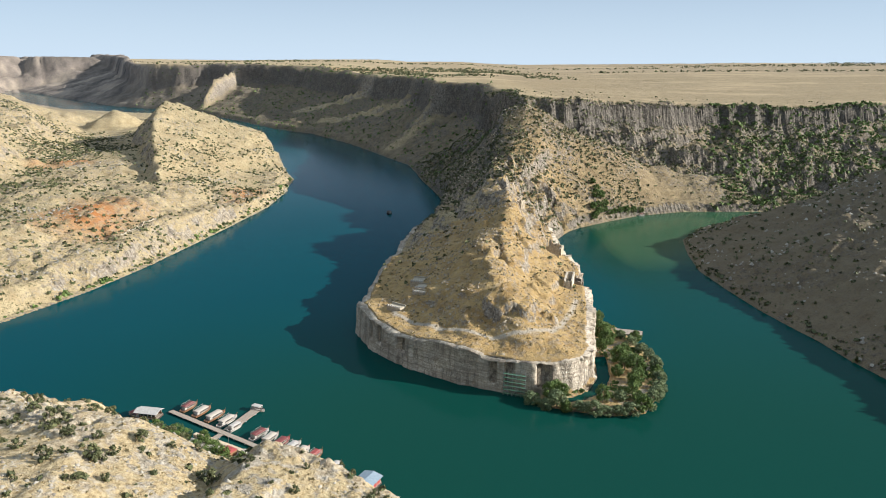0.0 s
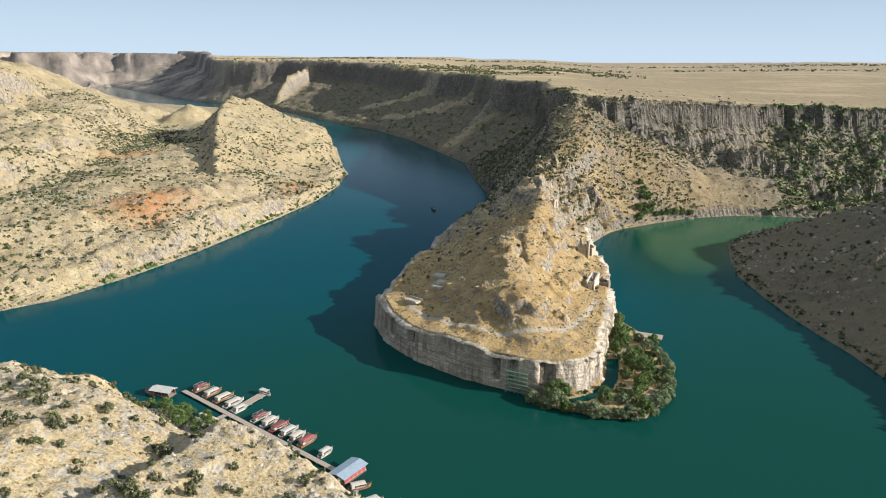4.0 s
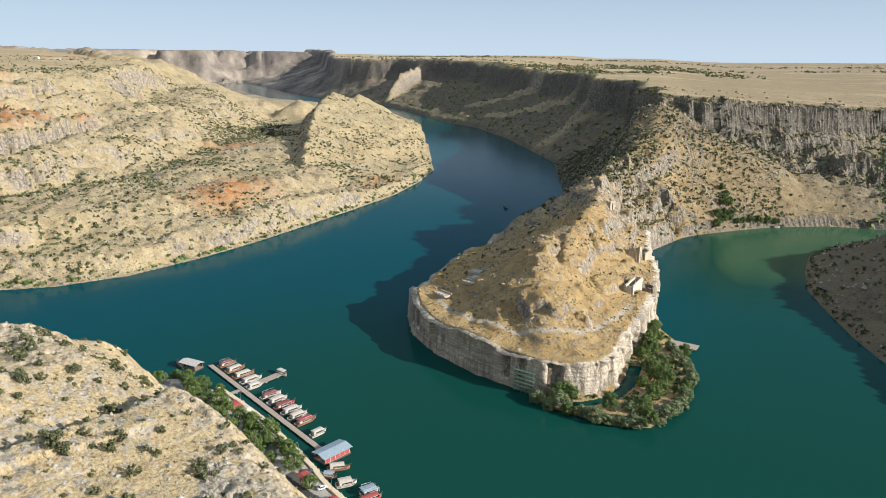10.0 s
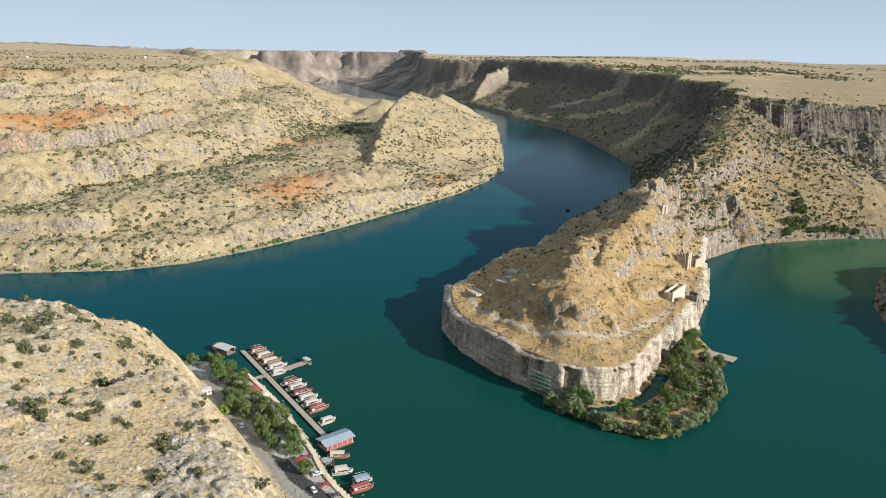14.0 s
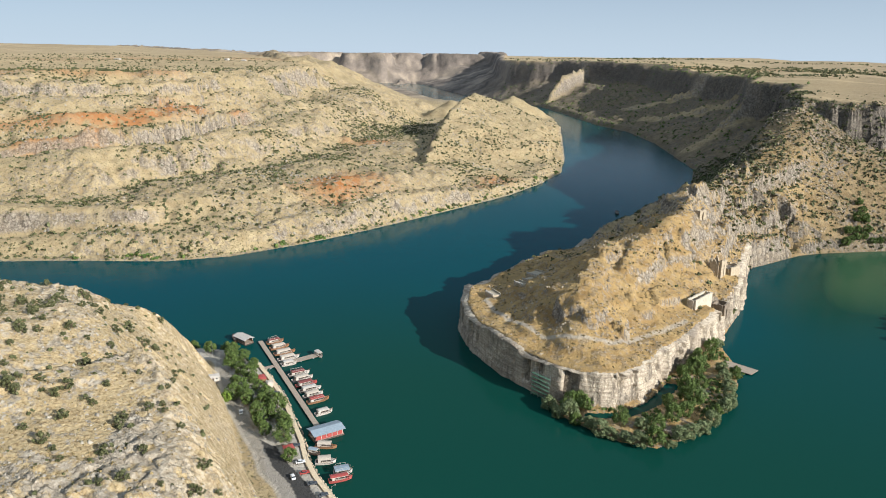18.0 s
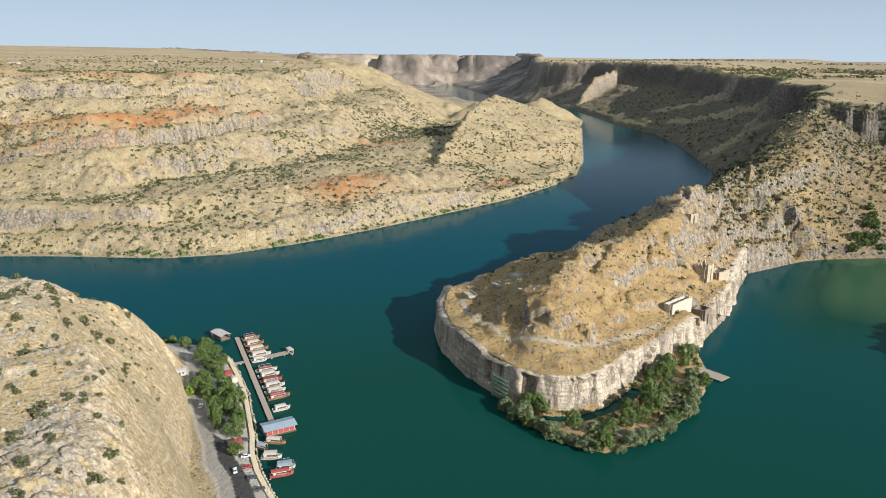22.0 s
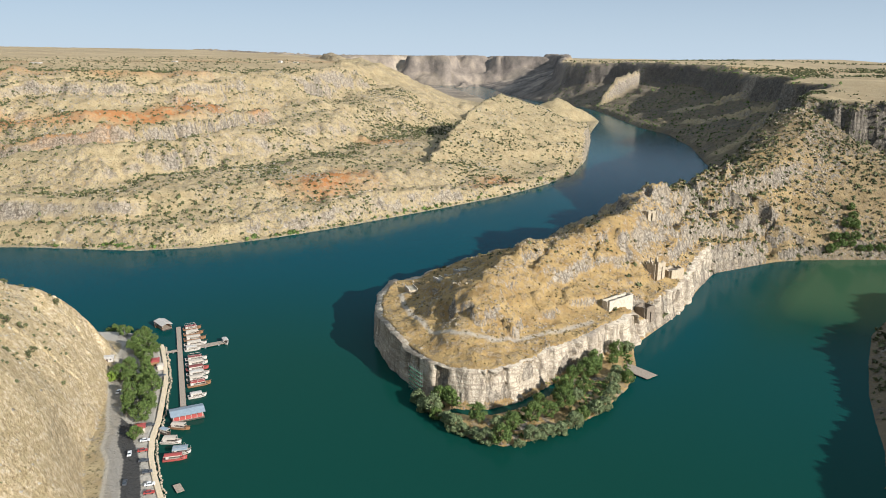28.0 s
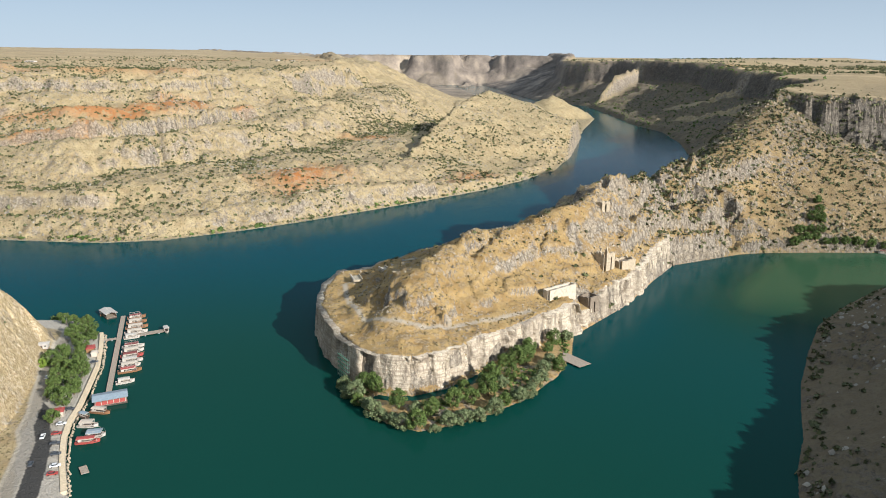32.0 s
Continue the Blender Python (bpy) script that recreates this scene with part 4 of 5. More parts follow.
def castle_wall():
    ds, xs, ys = resample(CASTLE_FOOT, 0.7)
    tx, ty = np.gradient(xs), np.gradient(ys)
    n = np.hypot(tx, ty)
    nx, ny = -ty / n, tx / n
    # outward is away from the rock's middle
    flip = np.sign(nx * (xs - 40) + ny * (ys - 470))
    nx, ny = nx * flip, ny * flip
    top = heights(np.stack([xs - nx * 5, ys - ny * 5], -1))
    raw = np.minimum(top, 36)
    top = raw + 0.2
    k = np.ones(9) / 9
    top = np.convolve(np.pad(top, 4, "edge"), k, "valid") - 1.0 + 1.5 * fbm(ds, ds * 0 + 3, 14, 4, 101) + 1.3 * (cells(ds, ds * 0, 9, 103)[2] - 0.5)
    rows = 44
    v = np.linspace(0, 1, rows)
    S, V = np.meshgrid(ds, v)
    Z = -1.2 + V * (top[None, :] + 1.2)
    lean = 2.3 * (1 - V) ** 1.3
    # fluted rock with a few deep slots and ledges
    warp = S + 2.5 * fbm(S, Z, 11, 3, 109)
    near1, near2, own1 = cells(warp, Z * 0.16, 10, 111)
    _, gapb, own2 = cells(warp * 1.0 + 40, Z * 0.45, 4.5, 112)
    rel = (own1 - 0.5) * 2.8 * np.minimum(1, (near2 - near1) * 5) + (own2 - 0.5) * 1.1 - 1.2 * step(0.10, 0.0, near2 - near1) + fbm(S, Z, 4, 3, 113) * 0.7
    built = step(250, 262, S) * step(470, 440, S)
    rel = blend(rel, 0.22 * rel + (own2 - 0.5) * 0.35 + (ridged(S * 0.2, Z, 3, 2, 119) - 0.6) * 0.45, built * 0.8)
    _, _, own = cells(S, S * 0, 17, 121)
    gap1, _, pick = cells(S, S * 0 + 0.37 * 23, 23, 122)
    slot = step(0.11, 0.06, np.abs(gap1 - 0.2)) * step(0.1 + 0.4 * pick, 0.2 + 0.4 * pick, V) * step(0.98, 0.9, V) * (pick > 0.3) * step(300, 310, S)
    rel = rel * (1 + 0.5 * step(430, 470, S)) - 4.2 * slot
    # tall dark clefts in the south-eastern face
    for cx, cy, half, deep in CLEFTS:
        s0 = ds[np.argmin(np.hypot(xs - cx, ys - cy))]
        rel = rel - deep * step(half, 0.45 * half, np.abs(S - s0 + 1.2 * fbm(Z, Z * 0 + cx, 9, 2, 127))) * step(0.04, 0.25, V)
    out = 0.4 + 0.7 * lean + rel
    X, Y = xs[None, :] + nx[None, :] * out, ys[None, :] + ny[None, :] * out
    # close the top onto the rock behind
    X = np.vstack([X, X[-1] - nx * 5.5])
    Y = np.vstack([Y, Y[-1] - ny * 5.5])
    Z = np.vstack([Z, raw - 0.5])
    ob = sheet("castle_wall", X, Y, Z, MASONRY)
    tagged(ob, "sheer castle walls of rock faced with old limestone masonry", "castle wall", kind="structure")
    return ds, xs, ys, nx, ny, top


WALL = castle_wall()


# ---- ruins on the castle rock ----
def ruin(x, y, z, rz, w, d, h, label, openings=1, mat=STONE, thick=0.9, broken=0.35, roof=False):
    """A roofless shell of thick walls with broken tops and dark doorways."""
    t = thing("ruined_building", label, "ruin", x, y, z, rz, "castle ruins")
    for i, (cx, cy, sx, ang) in enumerate(((0, -d / 2, w, 0), (0, d / 2, w, math.pi), (-w / 2, 0, d - 2 * thick, -math.pi / 2), (w / 2, 0, d - 2 * thick, math.pi / 2))):
        bm = bmesh.new()
        cols = max(4, int(sx / 1.2))
        hs = [h * (1 - broken * float(rng.rand()) * (1.0 if i else 0.5)) for _ in range(cols + 1)]
        gap = cols // 2 if i in (0, 3) and openings else -1
        for c in range(cols):
            a, b = -sx / 2 + sx * c / cols, -sx / 2 + sx * (c + 1) / cols
            low = h * 0.55 if c == gap else -3.0
            vs = []
            for u, hh in ((a, hs[c]), (b, hs[c + 1])):
                for yy in (-thick / 2, thick / 2):
                    vs.append((u, yy, low))
                    vs.append((u, yy, max(hh, low + 0.5)))
            q = [bm.verts.new(p) for p in vs]
            for f in ((0, 1, 5, 4), (6, 7, 3, 2), (1, 3, 7, 5), (0, 4, 6, 2), (0, 2, 3, 1), (4, 5, 7, 6)):
                bm.faces.new([q[j] for j in f])
        bmesh.ops.remove_doubles(bm, verts=bm.verts, dist=0.01)
        bmesh.ops.transform(bm, matrix=Matrix.Translation((cx, cy, 0)) @ Matrix.Rotation(ang, 4, "Z"), verts=bm.verts)
        part("wall", bm, mat, t)
    if roof:
        part("roof_slab", boxed(0, 0, h * 0.72, w - 2 * thick, d - 2 * thick, 0.6), DARK_STONE, t)
    return t


ruin(91, 497, 19, radians(76), 24, 5, 7.5, "long pale ruined wall standing above the cliff", 0, LIME_WASH, 1.0, 0.12)
ruin(101, 519, 9, radians(78), 9, 8, 8, "square roofless stone house on the cliff edge", 1, DARK_STONE, 1.0, 0.15)
ruin(89, 566, height(89, 566) - 1.5, radians(80), 10, 9, 11, "tall broken tower of pale stone blocks", 1, STONE, 1.3, 0.5)
ruin(95, 585, height(95, 585) - 3, radians(72), 14, 9, 9, "broad ruined block of limestone at the cliff edge", 0, STONE, 1.2, 0.2, True)
ruin(58, 517, 38, radians(20), 8, 5, 3.5, "low broken stone walls in dry grass", 1, STONE, 0.8, 0.5)
ruin(66, 610, 55, radians(60), 7, 5, 5, "small stone ruin on the rocky ridge", 1, STONE, 0.8, 0.4)
ruin(20, 512, 42, radians(10), 6, 5, 4, "low grey ruin on the shaded flank", 1, DARK_STONE, 0.8, 0.4)


def parapet(x, y, z, rz, w, d, label):
    """A small restored terrace: stone base, floor and a white crenellated edge."""
    t = thing("restored_terrace", label, "terrace", x, y, z, rz, "restored terraces")
    part("base", boxed(0, 0, -2.0, w, d, 5.0, bevel=0.15), STONE, t)
    part("floor", boxed(0, 0, 0.6, w - 0.8, d - 0.8, 0.25), PALE_STONE, t)
    n = max(3, int(w / 1.5))
    for i in range(n):
        part("merlon", boxed(-w / 2 + (i + 0.5) * w / n, -d / 2 + 0.3, 1.2, w / n * 0.62, 0.5, 1.1), WHITE, t)
    part("rear_wall", boxed(0, d / 2 - 0.25, 1.1, w, 0.45, 1.4), PALE_STONE, t)
    return t


for x, y, w, d, r in ((-30, 441, 11, 6, -35), (-15, 452, 9, 5, -25), (-14, 466, 8, 9, -20), (-17, 482, 9, 10, -15)):
    parapet(x, y, height(x, y) + 1.2, radians(r), w, d, "restored stone terrace edged with white merlons")


def scaffold():
    t = thing("scaffold", "green scaffolding standing against the masonry wall", "scaffold", 33.5, 361.0, -1.0, radians(-20))
    for i in range(6):
        for j in range(2):
            part("upright", rod(bmesh.new(), (i * 2.4, -j * 1.2, -1), (i * 2.4, -j * 1.2, 15.5), 0.09, seg=5), STEEL, t)
    for k in range(6):
        part("platform", boxed(6, -0.6, 2.0 + k * 2.3, 12.4, 1.3, 0.12), NET, t)
        part("guard_rail", rod(bmesh.new(), (0, -1.25, 3.0 + k * 2.3), (12, -1.25, 3.0 + k * 2.3), 0.07, seg=5), NET, t)
    for k in range(4):
        part("brace", rod(bmesh.new(), (k * 2.4, -1.3, 1 + 4.4 * (k % 2)), ((k + 2) * 2.4, -1.3, 8 + 4.4 * (k % 2)), 0.07, seg=5), STEEL, t)
    return t


scaffold()


# ---- plants ----
def leaf_quads(centres, size, rs, out):
    """Small bent leaf sprays, one island each, lying roughly over their clump."""
    n = len(centres)
    a = np.cross(out + 0.45 * rs.normal(size=(n, 3)), rs.normal(size=(n, 3)))
    a /= np.linalg.norm(a, axis=1)[:, None]
    b = np.cross(a, out + 0.3 * rs.normal(size=(n, 3)))
    b /= np.linalg.norm(b, axis=1)[:, None]
    s = (size * (0.6 + 0.8 * rs.rand(n)))[:, None]
    c = np.cross(a, b)
    p = np.asarray(centres)
    quad = np.stack([p - a * s * 0.5, p + b * s * 0.32 + c * s * 0.12, p + a * s * 0.5, p - b * s * 0.32 + c * s * 0.12], 1)
    return quad.reshape(-1, 3)


def quad_mesh(name, verts, mat):
    me = bpy.data.meshes.new(name)
    n = len(verts)
    me.vertices.add(n)
    me.vertices.foreach_set("co", np.asarray(verts, np.float32).ravel())
    me.loops.add(n)
    me.loops.foreach_set("vertex_index", np.arange(n, dtype=np.int32))
    me.polygons.add(n // 4)
    me.polygons.foreach_set("loop_start", np.arange(0, n, 4, dtype=np.int32))
    me.update(calc_edges=True)
    me.materials.append(mat)
    return me


def crown_points(rs, radius, high, base, clumps, per):
    """Sprays gathered in clumps on an uneven crown."""
    out, ways = [], []
    for _ in range(clumps):
        th, u = rs.rand() * 2 * math.pi, rs.rand()
        r = radius * (0.35 + 0.65 * rs.rand() ** 0.5) * math.sqrt(max(0.05, 1 - (2 * u - 0.85) ** 2))
        c = np.array([r * math.cos(th), r * math.sin(th), base + high * u])
        cr = radius * (0.22 + 0.16 * rs.rand())
        d = rs.normal(size=(per, 3))
        d /= np.linalg.norm(d, axis=1)[:, None]
        out.append(c + d * cr * (0.55 + 0.5 * rs.rand(per, 1)))
        ways.append(d)
    return np.concatenate(out), np.concatenate(ways)


def tree_kind(seed, tall, radius, leaf, label, category="tree", name="tree", clumps=46, per=60, size=0.62):
    rs = np.random.RandomState(seed)
    t = new(name)
    tagged(t, label, category)
    bm = bmesh.new()
    rod(bm, (0, 0, -0.6), (0.1, 0.05, tall * 0.4), tall * 0.035, tall * 0.022, 7)
    for k in range(5):
        th = k * 1.3 + rs.rand()
        rod(bm, (0.1, 0.05, tall * (0.28 + 0.04 * k)), (radius * 0.6 * math.cos(th), radius * 0.6 * math.sin(th), tall * (0.6 + 0.07 * k)), tall * 0.015, tall * 0.005, 5)
    part("trunk", bm, BARK, t)
    spots, ways = crown_points(rs, radius, tall * 0.78, tall * 0.22, clumps, per)
    me = quad_mesh("crown", leaf_quads(spots, size, rs, ways), leaf)
    ob = new("crown", me)
    ob.parent = t
    return t


def plant(kind, x, y, z, scale, turn):
    m = pose(x, y, z, 0, 0, turn)
    c = copy_thing(kind, m)
    c.scale = (scale, scale, scale * (0.85 + 0.3 * rng.rand()))
    return c


BANK = "dense trees on the low bank"
kinds = [tree_kind(1, 8.5, 4.2, LEAF, "bushy dark green tree beside the water"),
         tree_kind(2, 7.5, 4.6, LEAF_GREY, "rounded grey-green willow beside the water"),
         tree_kind(3, 10.0, 4.4, LEAF, "tall leafy green tree with full crown"),
         tree_kind(4, 6.0, 3.6, LEAF_GREY, "low grey-green willow thicket at the shore"),
         tree_kind(5, 9.0, 4.8, LEAF, "broad green shade tree with dense crown")]
for k in kinds:
    k.location = (0, 0, -900)
shrub_kinds = [tree_kind(11 + i, 2.6, 1.7, LEAF_DRY, "dusty olive-green shrub on dry rocky ground", "shrub", "shrub", 16, 24, 0.5) for i in range(3)]
# low bank below the castle: a ring of trees round a small pool
spots = []
for i, (x, y) in enumerate([(50, 352), (55, 347), (61, 349), (66, 345), (72, 345), (78, 341), (84, 341), (90, 340), (96, 341), (102, 343), (108, 347), (111, 354),
                            (114, 361), (117, 368), (119, 376), (121, 384), (123, 392), (124, 400), (122, 408), (121, 417), (118, 425), (122, 432), (114, 438),
                            (57, 355), (66, 354), (75, 355), (84, 349), (94, 350), (102, 354), (106, 364), (110, 374), (112, 385), (113, 397), (111, 409),
                            (99, 420), (104, 400), (106, 390), (98, 426), (104, 427), (104, 440), (108, 452), (106, 464), (108, 476), (104, 432), (101, 380), (62, 357)]):
    k = 3.2 / math.hypot(x - 85, y - 395) if i < 23 else 0
    spots.append((x + (x - 85) * k + rng.uniform(-1, 1), y + (y - 395) * k + rng.uniform(-1, 1)))
for i, ((x, y), z) in enumerate(zip(spots, heights(spots))):
    kind = kinds[[1, 3, 1, 0, 3, 1][i % 6]] if i < 23 else kinds[[0, 2, 3, 4, 0][i % 5]]
    tagged(plant(kind, x, y, z - 0.1, 0.76 + 0.4 * rng.rand(), 360 * rng.rand()), group=BANK)
# shade trees along the landing
spots = [(-169, 311), (-161, 316), (-149, 306), (-149, 319), (-138, 314), (-132, 306), (-122, 297), (-120, 304), (-127, 311), (-111, 303), (-105, 293), (-106, 284),
         (-96, 278), (-88, 283), (-81, 281), (-84, 271), (-74, 271), (-66, 273), (-68, 261), (-63, 265), (-57, 266), (-63, 257), (-54, 252), (-43, 252), (-50, 261), (-113, 295), (-98, 289), (-77, 277), (-93, 271), (-30, 241)]
for i, ((x, y), z) in enumerate(zip(spots, heights(spots))):
    tagged(plant(kinds[[4, 0, 2, 4, 0][i % 5]], x, y, z - 0.05, 0.68 + 0.30 * rng.rand(), 360 * rng.rand()), group="shade trees along the landing")
tagged(plant(tree_kind(9, 5.5, 2.6, LEAF_BRIGHT, "small bright yellow-green tree by the road"), -95, 267, height(-95, 267), 1.0, 20), group="shade trees along the landing")
# lush grove at the head of the inlet
spots = [(172, 790), (168, 785), (176, 796), (182, 801), (176, 806), (170, 800), (184, 808), (190, 804), (196, 808), (204, 814), (212, 819), (222, 825), (232, 831), (176, 815), (182, 819), (168, 795), (178, 826), (174, 834)]
for i, ((x, y), z) in enumerate(zip(spots, heights(spots))):
    tagged(plant(kinds[[2, 4, 0][i % 3]], x, y, z - 0.2, 0.75 + 0.4 * rng.rand(), 360 * rng.rand()), group="green grove at the inlet")
# single shrubs on the near hill
n = 0
while n < 295:
    pts = np.stack([rng.uniform(-200, 40, 60), rng.uniform(70, 262, 60)], -1)
    z, info = ground(pts[:, 0], pts[:, 1])
    keep = (info["shore"] > 50) & (z > 24) & (vnoise(pts[:, 0], pts[:, 1], 40, 131) > np.where(pts[:, 1] > 190, 0.62, 0.3))
    for (x, y), h in zip(pts[keep], z[keep]):
        tagged(plant(shrub_kinds[n % 3], x, y, h - 0.35, 0.65 + 0.8 * rng.rand() ** 1.5, 360 * rng.rand()), group="shrubs on the near hill")
        n += 1
for k in shrub_kinds + kinds:
    for o in (*k.children_recursive, k):
        bpy.data.objects.remove(o)


def scatter(name, label, count, area, density, size, sprays, seed, mat=LEAF_DRY):
    """Uncountable scrub on far slopes, as one mesh of small leaf sprays."""
    rs = np.random.RandomState(seed)
    pts = np.stack([rs.uniform(area[0], area[1], count), rs.uniform(area[2], area[3], count)], -1)
    z, info = ground(pts[:, 0], pts[:, 1])
    keep = (~info["wet"]) & (z > 0.6) & (rs.rand(count) < density(pts[:, 0], pts[:, 1], z, info))
    p, z = pts[keep], z[keep]
    r = size * (0.5 + rs.rand(len(p)) ** 2)
    d = rs.normal(size=(len(p), sprays, 3))
    d /= np.linalg.norm(d, axis=2)[:, :, None]
    d[:, :, 2] = np.abs(d[:, :, 2]) * 0.9
    c = np.concatenate([p, z[:, None]], 1)[:, None, :] + d * r[:, None, None] * (0.45 + 0.45 * rs.rand(len(p), sprays, 1))
    q = leaf_quads(c.reshape(-1, 3), np.repeat(r * 1.15, sprays), rs, d.reshape(-1, 3))
    ob = new(name, quad_mesh(name, q, mat))
    tagged(ob, label, "scrub", kind="stuff")
    return len(p)


def west_scrub(x, y, z, info):
    d = 0.10 + 0.45 * step(0.45, 0.7, vnoise(x, y, 90, 141)) + 0.25 * step(0.5, 0.7, vnoise(x, y, 28, 143))
    d = d + 0.6 * np.clip(1 - np.hypot((x + 560) / 130, (y - 1090) / 120), 0, 1) + 0.5 * (info["shore"] < 8) * (z < 6)
    d = d * np.where(info["past"], 0.3, 1.0)
    hill = np.hypot((x + 450) / 150, (y - 1300) / 170) < 1
    return np.where(info["zone"] == 0, np.where(hill, 0.12, d), 0)


def east_scrub(x, y, z, info):
    d = 0.42 + 0.5 * step(0.45, 0.7, vnoise(x, y, 70, 151))
    orch = step(300, 380, x - 0.25 * (y - 850)) * step(1150, 1060, y - 0.1 * x)
    d = np.maximum(d, orch)
    d = np.where((x > 240) & (x < 390) & (y < 930) & (orch < 0.5), 0.10, d)
    d = np.where(info["past"], 0.01 + 0.7 * np.clip(1.3 - np.hypot((x + 60) / 420, (y - 2150) / 380), 0, 1), d)
    d = np.where((y < 660) & (x < 140), 0.06, d)
    return np.where(info["zone"] == 1, d, 0)


scatter("scrub_on_west_bank", "scattered olive-green scrub on dry slopes", 60000, (-1000, -205, 330, 1500), west_scrub, 2.0, 7, 21)
scatter("scrub_on_west_plateau", "dark dots of distant shrubs on the plateau", 5000, (-2300, -650, 300, 1900), lambda x, y, z, i: np.where(i["past"] & (i["zone"] == 0), 0.25 + 0.6 * step(0.5, 0.65, vnoise(x, y, 260, 161)), 0), 3.0, 6, 22)
scatter("trees_along_west_rim", "dark row of low trees along the plateau edge", 60000, (-1350, -780, 380, 960), lambda x, y, z, i: np.where((i["zone"] == 0) & i["past"], step(30, 12, to_line(x, y, WEST_RIM)[0]) * (0.35 + 0.65 * step(0.4, 0.55, vnoise(x, y, 40, 175))), 0), 2.6, 6, 37)
scatter("scrub_in_west_valley", "grey-green thicket in the stony valley", 30000, (-800, -420, 420, 1500), lambda x, y, z, i: np.where(i["zone"] == 0, 0.7 * step(26, 6, to_line(x, y, WEST_LINES[2])[0]) * step(0.42, 0.6, vnoise(x, y, 30, 177)) + 0.5 * step(1.0, 0.6, np.hypot((x + 600) / 110, (y - 1160) / 130)), 0), 2.3, 7, 38)
scatter("scrub_on_east_slope", "green scrub and orchard bushes on the slope", 60000, (-60, 600, 480, 1200), east_scrub, 1.9, 7, 23)
scatter("orchard_on_east_slope", "dense dark green orchard below the rim", 12000, (290, 950, 840, 1160), lambda x, y, z, i: np.where((i["zone"] == 1) & (~i["past"]), 0.9 * step(300, 380, x - 0.25 * (y - 850)), 0), 3.0, 8, 33, LEAF)
scatter("scrub_on_gorge_side", "dark scrub on the shaded gorge side", 16000, (-1100, 120, 980, 2800), lambda x, y, z, i: np.where((i["zone"] == 1) & (~i["past"]), 0.6, 0), 3.2, 6, 24, LEAF)
scatter("grove_on_tableland", "dark green grove of low trees on the tableland", 9000, (-560, 420, 1760, 2700), lambda x, y, z, i: np.where(i["past"] & (i["zone"] == 1), np.clip(1.5 - 1.4 * np.hypot((x + 60) / 460, (y - 2200) / 460), 0, 1) * step(0.3, 0.45, vnoise(x, y, 90, 165)), 0), 4.0, 6, 34)
scatter("far_field_trees", "dark lines of far trees on the tableland", 9000, (-1900, 3600, 2600, 4600), lambda x, y, z, i: np.where(i["past"] & (i["zone"] == 1), step(0.6, 0.7, vnoise(x * 0.25, y, 210, 167)), 0), 6.0, 5, 35)
scatter("scrub_on_shaded_hill", "dark scrub on the shaded hillside", 11000, (215, 560, 250, 800), lambda x, y, z, i: np.where(i["zone"] == 2, 0.22 + 0.7 * (i["shore"] < 9), 0), 1.9, 8, 25)
scatter("scrub_on_near_hill", "small dry tufts on the rocky near hill", 22000, (-230, 60, 40, 262), lambda x, y, z, i: np.where((i["zone"] == 3) & (i["shore"] > 42), 0.25, 0), 0.5, 7, 26, TUFT)
scatter("low_bushes_on_near_hill", "low olive-green bushes between the pale rocks", 2600, (-230, 60, 40, 262), lambda x, y, z, i: np.where((i["zone"] == 3) & (i["shore"] > 40), 0.08 + 0.45 * step(0.5, 0.66, vnoise(x, y, 34, 131)), 0), 0.95, 26, 36)
scatter("scrub_on_castle_rock", "low dry tufts on the castle rock", 7000, (-50, 110, 370, 640), lambda x, y, z, i: np.where(i["rock"], 0.4, 0), 0.8, 7, 27, TUFT)
scatter("reeds_on_low_bank", "low green undergrowth on the bank", 4200, (44, 130, 334, 490), lambda x, y, z, i: np.where((i["zone"] == 1) & (~i["rock"]) & (x > 44), 0.75 * step(0.4, 0.55, vnoise(x, y, 12, 173)), 0), 1.3, 9, 28, LEAF)
scatter("green_shore_fringe", "narrow fringe of green bushes along the waterline", 9000, (-420, -205, 360, 1100), lambda x, y, z, i: np.where((i["zone"] == 0) & (i["shore"] < 7), 0.45 + 0.55 * step(0.5, 0.65, vnoise(x, y, 30, 171)), 0), 2.6, 9, 29, LEAF)


